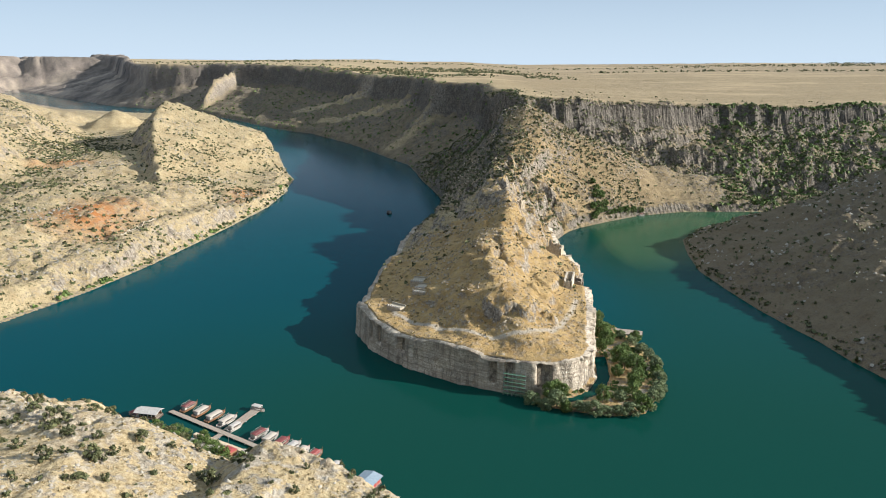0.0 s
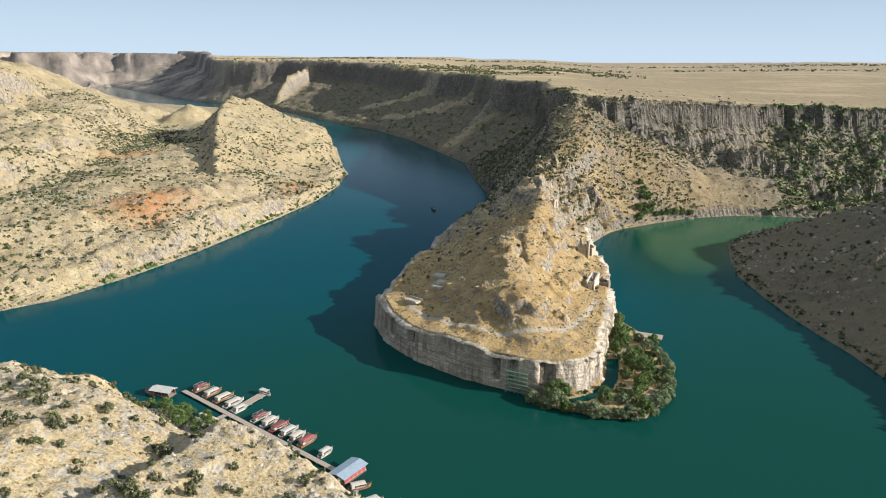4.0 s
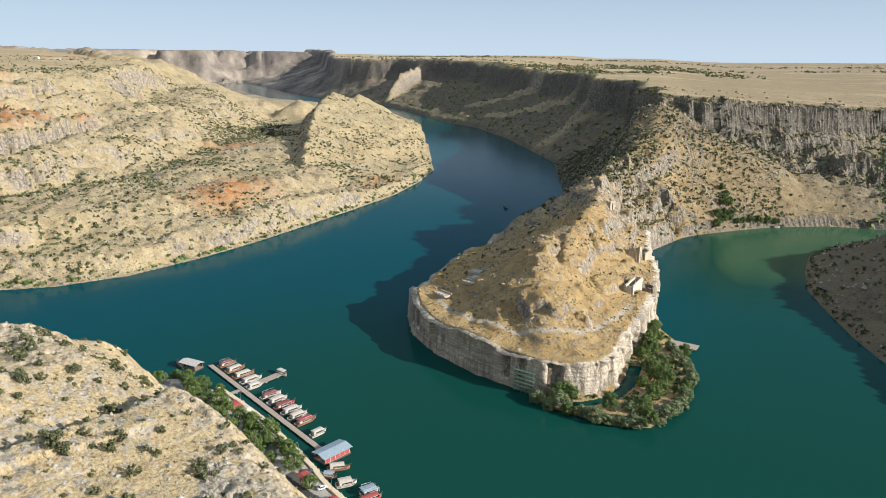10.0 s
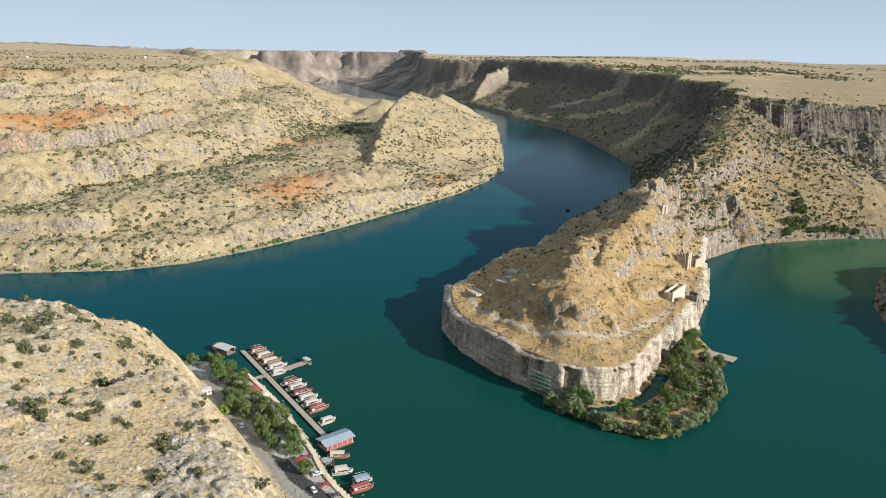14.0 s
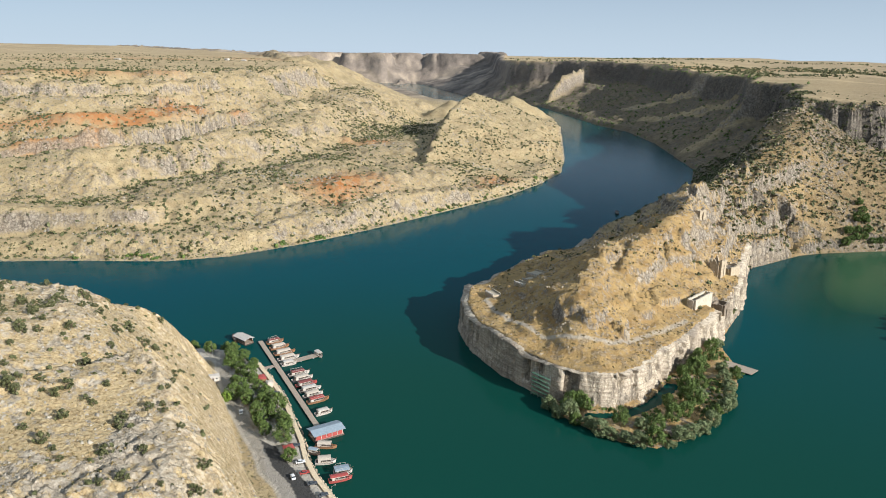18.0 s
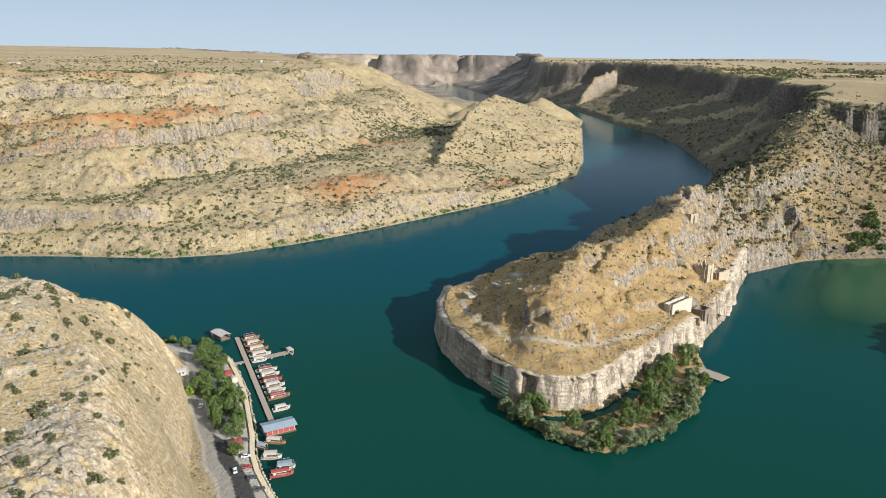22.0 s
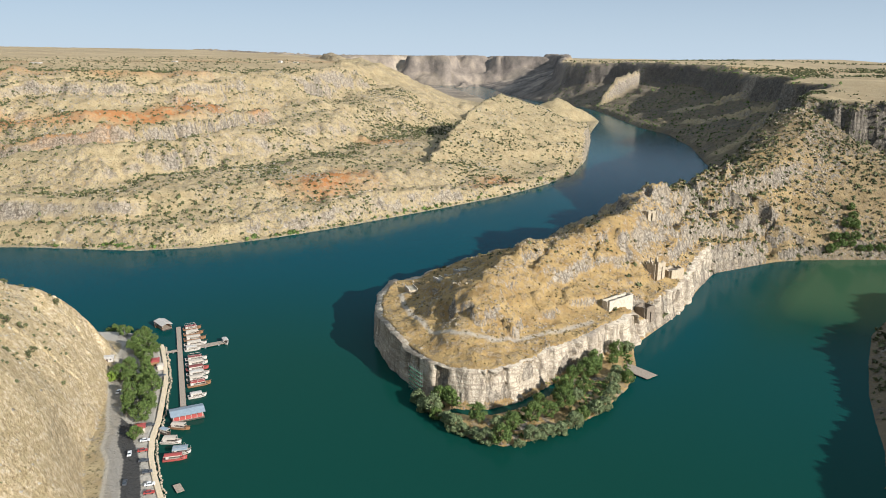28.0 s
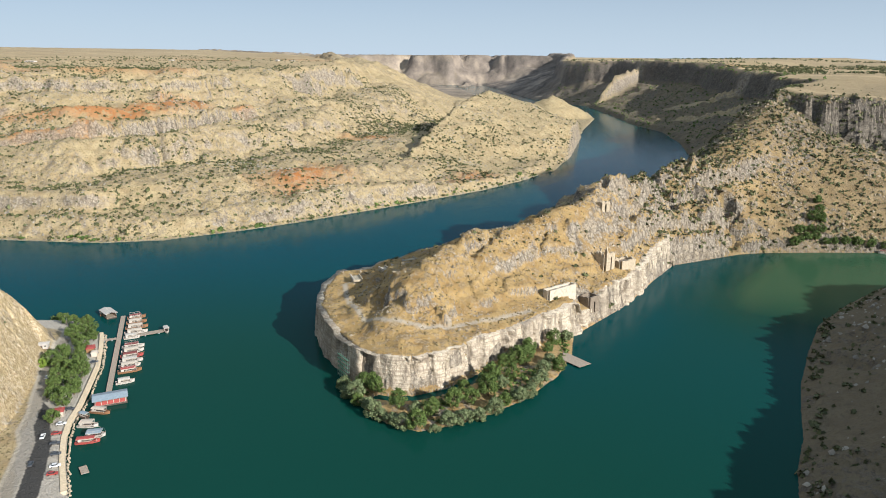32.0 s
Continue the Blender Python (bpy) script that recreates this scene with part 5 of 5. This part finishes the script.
def rubble(name, label, count, area, density, size, seed, mat):
    """Loose angular stones, uncountable, as one mesh."""
    rs = np.random.RandomState(seed)
    pts = np.stack([rs.uniform(area[0], area[1], count), rs.uniform(area[2], area[3], count)], -1)
    z, info = ground(pts[:, 0], pts[:, 1])
    keep = (~info["wet"]) & (z > 1.0) & (rs.rand(count) < density(pts[:, 0], pts[:, 1], z, info))
    p, z = pts[keep], z[keep]
    n = len(p)
    r = size * (0.35 + 1.1 * rs.rand(n) ** 2.5)
    base = np.array([(1, 0, -0.1), (0.2, 1, 0), (-1, 0.2, -0.1), (-0.1, -1, 0), (0.25, 0.1, 0.85), (-0.35, -0.15, 0.75)])
    v = base[None] * (0.65 + 0.7 * rs.rand(n, 6, 1))
    th = rs.rand(n) * 6.283
    c, s = np.cos(th)[:, None], np.sin(th)[:, None]
    v = np.stack([v[:, :, 0] * c - v[:, :, 1] * s, v[:, :, 0] * s + v[:, :, 1] * c, v[:, :, 2] * (0.6 + 0.8 * rs.rand(n, 1))], -1)
    v = v * r[:, None, None] + np.concatenate([p, z[:, None] - 0.1], 1)[:, None, :]
    tri = np.array([(0, 1, 4), (1, 5, 4), (1, 2, 5), (2, 3, 5), (3, 4, 5), (3, 0, 4)])
    f = (tri[None] + 6 * np.arange(n)[:, None, None]).reshape(-1, 3)
    me = bpy.data.meshes.new(name)
    me.vertices.add(n * 6)
    me.vertices.foreach_set("co", v.astype(np.float32).ravel())
    me.loops.add(f.size)
    me.loops.foreach_set("vertex_index", f.ravel().astype(np.int32))
    me.polygons.add(len(f))
    me.polygons.foreach_set("loop_start", np.arange(0, f.size, 3, dtype=np.int32))
    me.update(calc_edges=True)
    me.materials.append(mat)
    tagged(new(name, me), label, "rocks", kind="stuff")


def rock_material(name, dark, lite):
    mat, nt, b = nodes_of(name)
    geo = nt.nodes.new("ShaderNodeNewGeometry")
    f = maths(nt, "ADD", maths(nt, "MULTIPLY", geo.outputs["Random Per Island"], 0.6), maths(nt, "MULTIPLY", ntex(nt, 1.2, 4), 0.45))
    nt.links.new(ramp(nt, f, (0.2, dark), (0.85, lite)), b.inputs["Base Color"])
    b.inputs["Roughness"].default_value = 0.95
    return mat


GREY_ROCK = rock_material("grey_limestone", (0.18, 0.155, 0.12), (0.40, 0.36, 0.29))
TAN_ROCK = rock_material("tan_limestone", (0.15, 0.115, 0.075), (0.42, 0.34, 0.235))
PALE_ROCK = rock_material("pale_limestone", (0.20, 0.17, 0.13), (0.46, 0.41, 0.33))
rubble("rocks_on_near_hill", "pale angular limestone blocks on the near hill", 26000, (-230, 70, 30, 262),
       lambda x, y, z, i: np.where((i["zone"] == 3) & (i["shore"] > 36), (0.15 + 0.85 * step(0.45, 0.62, vnoise(x, y, 26, 181)) * (0.3 + 0.7 * i["rocky"])) * (0.25 + 0.75 * step(52, 74, i["shore"])), 0), 0.6, 41, PALE_ROCK)
rubble("rocks_on_west_bank", "grey limestone outcrops scattered over the west bank", 45000, (-1000, -205, 330, 1450),
       lambda x, y, z, i: np.where((i["zone"] == 0) & (~i["past"]), 0.06 + 0.75 * step(0.52, 0.68, vnoise(x, y, 60, 183)), 0), 1.4, 42, GREY_ROCK)
rubble("rocks_on_castle_rock", "broken pale limestone and ledges on the castle rock", 12000, (-50, 112, 370, 650),
       lambda x, y, z, i: np.where(i["rock"] & (z > 12), (0.05 + 0.9 * step(0.52, 0.66, vnoise(x, y, 18, 185))) * step(2.5, 5, to_line(x, y, TRAIL)[0]), 0), 0.85, 43, TAN_ROCK)
rubble("rocks_on_ridge", "angular grey boulders along the rocky ridge", 14000, (-40, 150, 580, 930),
       lambda x, y, z, i: np.where((i["zone"] == 1) & (~i["past"]) & (z > 6), 0.08 + 0.7 * step(0.45, 0.62, vnoise(x, y, 26, 187)), 0), 1.2, 44, TAN_ROCK)
rubble("rocks_on_east_slope", "grey boulders and outcrops on the eastern slope", 26000, (90, 700, 690, 1130),
       lambda x, y, z, i: np.where((i["zone"] == 1) & (~i["past"]) & (z > 8), 0.06 + 0.7 * step(0.48, 0.64, vnoise(x, y, 45, 189)), 0), 1.2, 45, TAN_ROCK)
rubble("rocks_on_shaded_hill", "dark boulders on the shaded hillside", 9000, (215, 560, 200, 800),
       lambda x, y, z, i: np.where((i["zone"] == 2) & (z > 2), 0.1 + 0.6 * step(0.45, 0.6, vnoise(x, y, 30, 191)), 0), 1.5, 46, GREY_ROCK)


# ---- the landing: pier, boats, road, cars ----
PIER_A, PIER_B = Vector((-140, 338)), Vector((-39, 272))
ALONG = (PIER_B - PIER_A).normalized()
OUT = Vector((0.46, 0.89))
OUT.normalize()
PIER_TURN = math.atan2(ALONG.y, ALONG.x)


def pier(name, p, q, wide, label):
    """Planks on bearers over round floats."""
    d = q - p
    t = thing(name, label, "pier", p.x, p.y, 0.0, math.atan2(d.y, d.x), "floating piers")
    n = int(d.length / 1.5)
    bm = boxed(0, 0, 0, d.length / n - 0.06, wide, 0.14)
    me = bpy.data.meshes.new("plank")
    bm.to_mesh(me)
    bm.free()
    me.materials.append(PLANK)
    for i in range(n):
        ob = new("plank", me)
        ob.parent, ob.location = t, ((i + 0.5) * d.length / n, 0, 0.82)
    for s in (-1, 1):
        part("bearer", boxed(d.length / 2, s * (wide / 2 - 0.3), 0.62, d.length, 0.2, 0.24), DARK, t)
    for i in range(max(2, n // 5)):
        x = (i + 0.5) * d.length / max(2, n // 5)
        part("float", rod(bmesh.new(), (x, -wide / 2 + 0.2, 0.15), (x, wide / 2 - 0.2, 0.15), 0.42, seg=8), BLUE_GREY, t)
    return t


pier("pier", PIER_A, PIER_B, 2.8, "long grey plank pier beside moored tour boats")
pier("pier", Vector((-107, 314)) + OUT * 4.5, Vector((-96, 340)), 5.0, "short plank jetty reaching out from the pier")
pier("gangway", Vector((-111, 306.5)), Vector((-107, 314.5)), 3.0, "small plank gangway from the quay to the pier")
pier("raft", Vector((113, 456)), Vector((133, 450)), 9.0, "wide weathered wooden raft moored at the bank")
pier("float_stage", Vector((14, 232)), Vector((20, 230)), 3.0, "small loose floating stage on the water")


def hull_mesh(long, beam, high):
    """A boat hull with raked bow, flat stern and a little sheer."""
    bm = bmesh.new()
    rings = []
    for i in range(11):
        u = i / 10
        x = -long / 2 + long * u
        w = beam / 2 * (0.82 + 0.18 * min(1, u * 4)) * (1 - max(0, (u - 0.55) / 0.45) ** 2.2 * 0.97)
        top = high * (1 + 0.10 * (1 - u) + 0.55 * max(0, u - 0.5) ** 1.5 * 2)
        rake = 0.9 * max(0, u - 0.7) * 3
        ring = [(x - rake * 0.6, 0, -0.55 + 0.35 * max(0, u - 0.7) * 3), (x - rake * 0.3, w * 0.7, -0.30), (x, w * 0.96, 0.35 * high), (x + rake * 0.2, w, top),
                (x + rake * 0.2, max(0.02, w - 0.22), top), (x + rake * 0.2, max(0.01, w - 0.26), top - 0.35)]
        rings.append([bm.verts.new(p) for p in ring] + [bm.verts.new((p[0], -p[1], p[2])) for p in reversed(ring[1:])])
    for a, b in zip(rings[:-1], rings[1:]):
        for k in range(len(a)):
            bm.faces.new((a[k], a[(k + 1) % len(a)], b[(k + 1) % len(a)], b[k]))
    bm.faces.new(rings[0])
    bm.faces.new(list(reversed(rings[-1])))
    bmesh.ops.recalc_face_normals(bm, faces=bm.faces)
    return bm


def awning(long, wide, z, x0):
    bm = bmesh.new()
    rows = [[bm.verts.new((x0 + long * (i / 4 - 0.5), wide * (j / 6 - 0.5), z + dz + 0.32 * (1 - (2 * j / 6 - 1) ** 2))) for j in range(7)] for i in range(5) for dz in (0,)]
    for a, b in zip(rows[:-1], rows[1:]):
        for k in range(6):
            bm.faces.new((a[k], a[k + 1], b[k + 1], b[k]))
    r = bmesh.ops.extrude_face_region(bm, geom=bm.faces[:])
    for v in r["geom"]:
        if isinstance(v, bmesh.types.BMVert):
            v.co.z -= 0.10
    bmesh.ops.recalc_face_normals(bm, faces=bm.faces)
    return bm


def tour_boat(x, y, turn, long, beam, hull_mat, roof_mat, label, upper=False, roof_share=0.62):
    t = thing("tour_boat", label, "boat", x, y, 0.0, turn, "moored tour boats")
    part("hull", hull_mesh(long, beam, 1.15), hull_mat, t)
    part("deck", boxed(-long * 0.04, 0, 0.78, long * 0.80, beam * 0.80, 0.10), BROWN, t)
    part("rubbing_strake", boxed(-long * 0.06, 0, 0.95, long * 0.82, beam * 1.0, 0.12), DARK, t)
    part("wheelhouse", boxed(-long * 0.30, 0, 1.6, long * 0.14, beam * 0.6, 1.6, bevel=0.08), WHITE, t)
    part("windscreen", boxed(-long * 0.228, 0, 1.95, 0.06, beam * 0.5, 0.6), GLASS, t)
    for s in (-1, 1):
        part("bench", boxed(0, s * beam * 0.33, 1.05, long * 0.42, 0.45, 0.42), CREAM, t)
        for i in range(4):
            px = -long * 0.36 + long * roof_share * i / 3
            part("post", rod(bmesh.new(), (px, s * beam * 0.42, 0.8), (px, s * beam * 0.42, 2.75), 0.05, seg=5), WHITE, t)
        part("side_rail", rod(bmesh.new(), (-long * 0.38, s * beam * 0.45, 1.7), (long * 0.28, s * beam * 0.42, 1.75), 0.04, seg=5), WHITE, t)
    canopy = part("canopy", awning(long * roof_share, beam * 1.02, 2.72, -long * 0.06), roof_mat, t)
    part("canopy_edge", boxed(-long * 0.06, 0, 2.66, long * roof_share + 0.1, beam * 1.04, 0.12), WHITE, canopy)
    if upper:
        for s in (-1, 1):
            part("upper_rail", rod(bmesh.new(), (-long * 0.34, s * beam * 0.45, 3.7), (long * 0.2, s * beam * 0.45, 3.7), 0.05, seg=5), WHITE, t)
            for i in range(3):
                part("upper_post", rod(bmesh.new(), (-long * 0.34 + i * long * 0.27, s * beam * 0.45, 2.7), (-long * 0.34 + i * long * 0.27, s * beam * 0.45, 3.7), 0.04, seg=5), WHITE, t)
    part("bow_rail", rod(bmesh.new(), (long * 0.36, 0, 1.5), (long * 0.56, 0, 2.3), 0.05, seg=5), BROWN, t)
    return t


BOAT_TURN = math.atan2(OUT.y, OUT.x)
row = [(0.045, 11, 3.6, BROWN, MAROON, True), (0.125, 12, 3.8, BROWN, CREAM, True), (0.205, 13, 3.8, BROWN, CREAM, False), (0.28, 13, 3.8, WHITE, CREAM, True), (0.345, 9, 3.2, WHITE, WHITE, False),
       (0.475, 12, 3.8, WHITE, MAROON, True), (0.535, 12, 3.8, WHITE, CREAM, True), (0.595, 12, 3.8, RED, MAROON, False), (0.655, 12, 3.8, WHITE, WHITE, True), (0.712, 11, 3.6, WHITE, CREAM, False), (0.77, 12, 3.8, BROWN, RED, True),
       (0.885, 9, 3.2, WHITE, WHITE, False)]
NAMED = {id(BROWN): "brown", id(WHITE): "white", id(RED): "red"}
ROOFED = {id(MAROON): "maroon", id(CREAM): "cream", id(WHITE): "white", id(RED): "red"}
for u, long, beam, hm, rm, up in row:
    p = PIER_A.lerp(PIER_B, u) + OUT * (2.6 + long / 2)
    tour_boat(p.x, p.y, BOAT_TURN + rng.uniform(-0.05, 0.05), long, beam, hm, rm,
              "%s wooden tour boat with %s canopy moored at the pier" % (NAMED[id(hm)], ROOFED[id(rm)]), up)
tour_boat(-156, 333, 2.6, 10, 3.4, BROWN, MAROON, "brown boat with maroon canopy at the quay end")
tour_boat(-95.5, 340.5, BOAT_TURN - 1.5, 8, 3.0, WHITE, WHITE, "small white boat at the end of the jetty")
tour_boat(-26, 261, BOAT_TURN - 0.6, 10, 3.2, BROWN, CREAM, "brown wooden boat with a cream canopy beside the restaurant")
tour_boat(-27, 254, BOAT_TURN - 0.9, 6, 2.6, DARK, BLUE_GREY, "small dark boat with a grey cover near the quay", roof_share=0.7)
tour_boat(-18, 251, BOAT_TURN - 0.4, 9, 4.2, WHITE, CREAM, "white boat with cream canopy at a small stage")
tour_boat(-4, 243.5, BOAT_TURN - 0.2, 10, 3.0, RED, RED, "long red covered boat moored near the quay", roof_share=0.75)
tour_boat(-6.5, 248.5, BOAT_TURN - 0.25, 8, 4.6, WHITE, BLUE_GREY, "broad white houseboat with a grey roof", True, 0.8)
sail = tour_boat(-64, 833, radians(118), 11, 3.8, DARK, DARK, "dark tour boat under way in the middle river")
sail["group"] = "boats under way"
tour_boat(232, 826, radians(10), 7, 3.0, WHITE, MAROON, "small moored boat at the green inlet shore")


def floating_restaurant(x, y, turn, long, wide, roof_mat, wall_mat, label):
    t = thing("floating_restaurant", label, "restaurant", x, y, 0.0, turn)
    part("pontoon", boxed(0, 0, 0.25, long, wide, 0.9, bevel=0.1), DARK, t)
    part("floor", boxed(0, 0, 0.76, long - 0.3, wide - 0.3, 0.1), PLANK, t)
    for s in (-1, 1):
        part("side_wall", boxed(0, s * (wide / 2 - 0.4), 1.4, long - 1.0, 0.15, 1.1), wall_mat, t)
        for i in range(6):
            px = -long / 2 + 0.8 + i * (long - 1.6) / 5
            part("post", boxed(px, s * (wide / 2 - 0.4), 2.2, 0.18, 0.18, 2.8), WHITE, t)
        for i in range(5):
            px = -long / 2 + 0.8 + (i + 0.5) * (long - 1.6) / 5
            part("window_opening", boxed(px, s * (wide / 2 - 0.38), 2.4, (long - 1.6) / 5 - 0.5, 0.10, 0.8), RED if wall_mat is RED else GLASS, t)
    bm = bmesh.new()
    ridge = 1.0
    pts = [(-wide / 2 - 0.5, 3.55), (0, 3.55 + ridge), (wide / 2 + 0.5, 3.55), (wide / 2 + 0.5, 3.40), (0, 3.40 + ridge), (-wide / 2 - 0.5, 3.40)]
    ends = [[bm.verts.new((sx * (long / 2 + 0.5), p[0], p[1])) for p in pts] for sx in (-1, 1)]
    bm.faces.new(ends[0])
    bm.faces.new(list(reversed(ends[1])))
    for k in range(6):
        bm.faces.new((ends[0][k], ends[0][(k + 1) % 6], ends[1][(k + 1) % 6], ends[1][k]))
    bmesh.ops.recalc_face_normals(bm, faces=bm.faces)
    roof = part("roof", bm, roof_mat, t)
    for i in range(1, 9):
        part("roof_seam", boxed(-long / 2 + i * long / 9, 0, 3.55 + ridge + 0.03, 0.12, 0.4, 0.08), roof_mat, roof)
    return t


floating_restaurant(-33, 270, BOAT_TURN, 15, 8.5, BLUE_GREY, RED, "floating restaurant with blue-grey metal roof and red walls")
floating_restaurant(-149, 333, PIER_TURN + 0.4, 12, 6.5, WHITE, BROWN, "floating cafe with white flat roof at the quay")


def car(x, y, turn, paint, label):
    z = height(x, y) + 0.02
    t = thing("car", label, "car", x, y, z, turn, "parked cars")
    bm = boxed(0, 0, 0.62, 4.2, 1.75, 0.62, bevel=0.14)
    part("body", bm, paint, t)
    part("cabin", boxed(-0.2, 0, 1.15, 2.3, 1.55, 0.55, top=0.8, bevel=0.06), GLASS, t)
    part("roof", boxed(-0.2, 0, 1.44, 1.7, 1.22, 0.06), paint, t)
    for sx in (-1.3, 1.35):
        for sy in (-0.8, 0.8):
            part("wheel", rod(bmesh.new(), (sx, sy - 0.1, 0.33), (sx, sy + 0.1, 0.33), 0.33, seg=10), TYRE, t)
    return t


for i, (x, y, a) in enumerate([(-80, 262, 2.3), (-100, 296, 1.2), (-80, 287, 1.0), (-91, 293, 1.1), (-25, 242.5, 0.9), (-18, 237, 0.95), (-10, 232.5, 0.9), (-1, 228.5, 1.0), (8, 224, 1.0), (13, 220.5, 0.9), (-36, 252, 0.8), (-1, 218.5, 2.5), (-20, 232, 2.5), (-86, 275, 2.5)]):
    paint_name, paint = [("white", CAR_WHITE), ("dark grey", CAR_GREY), ("dark grey", CAR_GREY), ("red", CAR_RED)][(i * 7) % 4 if i else 0]
    car(x, y, a, paint, "%s car parked beside the landing road" % paint_name)


def kiosk(x, y, turn, w, d, h, wall_mat, roof_mat, label):
    z = height(x, y)
    t = thing("kiosk", label, "kiosk", x, y, z - 0.1, turn, "landing kiosks")
    part("wall", boxed(0, 0, h / 2, w, d, h, bevel=0.05), wall_mat, t)
    part("roof", boxed(0, 0, h + 0.3, w + 0.8, d + 0.8, 0.6, top=0.5), roof_mat, t)
    part("door", boxed(0, -d / 2 - 0.03, 1.0, 0.9, 0.08, 2.0), DARK, t)
    part("window", boxed(w * 0.3, -d / 2 - 0.03, 1.6, 0.8, 0.06, 0.8), GLASS, t)
    return t


kiosk(-35, 246.5, PIER_TURN, 5, 4, 2.6, CREAM, RED, "small kiosk with a red pitched roof under trees")
kiosk(-97, 294, PIER_TURN, 6, 4, 2.6, BROWN, RED, "brown kiosk with a red roof near the quay")
kiosk(-114, 276, 0.9, 6, 4.5, 2.4, WHITE, WHITE, "low white shed beside the road")
kiosk(-89, 292, PIER_TURN, 4, 3, 2.4, CREAM, CREAM, "cream canvas stall on the promenade")


def lamp_post(x, y):
    t = thing("street_lamp", "slim grey street lamp on the promenade", "lamp", x, y, height(x, y), rng.uniform(0, 6), "promenade lamps")
    part("pole", rod(bmesh.new(), (0, 0, -0.3), (0, 0, 7), 0.09, 0.06), STEEL, t)
    part("arm", rod(bmesh.new(), (0, 0, 6.9), (1.2, 0, 7.2), 0.05), STEEL, t)
    part("lamp_head", boxed(1.4, 0, 7.2, 0.6, 0.25, 0.12), WHITE, t)


for p in ((-100, 304), (-72, 285), (-46, 263), (-20, 241), (4, 228), (-146, 305)):
    lamp_post(*p)


# rubble edge of the quay: boulders on the waterline
def boulder(seed):
    bm = bmesh.new()
    bmesh.ops.create_icosphere(bm, subdivisions=1, radius=1.0)
    rs = np.random.RandomState(seed)
    for v in bm.verts:
        v.co *= 0.75 + 0.5 * rs.rand()
        v.co.z *= 0.7
    me = bpy.data.meshes.new("quay_stone")
    bm.to_mesh(me)
    bm.free()
    me.materials.append(PALE_STONE)
    return me


STONES = [boulder(i) for i in range(5)]
quay = thing("quay_wall", "curved promenade edge of pale rubble stones", "quay", -60, 270, 0.0)
tagged(quay, kind="structure")
_, qx, qy = resample([(30, 219), (6, 230), (-11, 239), (-24, 248), (-36, 259), (-56, 274.5), (-73, 287.5), (-93, 300), (-112, 311), (-118, 314)], 1.25)
for i, (x, y) in enumerate(zip(qx, qy)):
    for k in range(2):
        ob = new("quay_stone", STONES[(i * 3 + k) % 5])
        ob.parent = quay
        r = 0.4 + 0.35 * rng.rand()
        ob.matrix_local = Matrix.Translation((x + 60 + rng.uniform(-0.5, 0.5) - 1.0 * k, y - 270 + rng.uniform(-0.5, 0.5) - 1.2 * k, 0.6 + 1.0 * k)) @ Euler((rng.rand() * 6, rng.rand() * 6, rng.rand() * 6)).to_matrix().to_4x4() @ Matrix.Scale(r, 4)


COPING = plain("cream_coping_stone", (0.60, 0.49, 0.34), 0.9, 0.2, 0.8)
for i in range(len(qx) - 1):
    dx, dy = qx[i + 1] - qx[i], qy[i + 1] - qy[i]
    part("coping_block", boxed((qx[i] + qx[i + 1]) / 2 + 60 - 1.2, (qy[i] + qy[i + 1]) / 2 - 270 - 1.8, 1.9, math.hypot(dx, dy) - 0.04, 2.2, 1.6, rz=math.atan2(dy, dx), bevel=0.08), COPING, quay)


# distant farm buildings on the western tableland, and a low white wall on the bench
def far_house(x, y, w, d, h, turn):
    t = thing("farm_building", "low white farm building far off on the plateau", "building", x, y, height(x, y) - 0.5, turn, "far farm buildings")
    part("wall", boxed(0, 0, h / 2, w, d, h), WHITE, t)
    part("roof", boxed(0, 0, h + 0.5, w + 0.6, d + 0.6, 1.0, top=0.6), CREAM, t)
    for i in range(3):
        part("window", boxed(-w * 0.3 + i * w * 0.3, -d / 2 - 0.05, h * 0.55, w * 0.1, 0.1, h * 0.3), GLASS, t)


for p in ((-1480, 900, 26, 10, 3.5, 0.4), (-1620, 1350, 16, 10, 6, 0.2), (-1500, 1700, 14, 10, 5, 0.5), (-1560, 1690, 12, 9, 6, 0.1)):
    far_house(*p)
wall_line = [(-289, 628), (-286, 655), (-280, 682), (-277, 706)]
t = thing("field_wall", "long low pale stone wall above the shore bluff", "wall", -284, 665, 0.0)
_, fx, fy = resample(wall_line, 2.0)
for x, y, z in zip(fx, fy, heights(np.stack([fx, fy], -1))):
    part("stone_course", boxed(x + 284, y - 665, z + 0.3, 0.9, 2.1, 2.0, rz=-0.08, bevel=0.15), PALE_STONE, t)
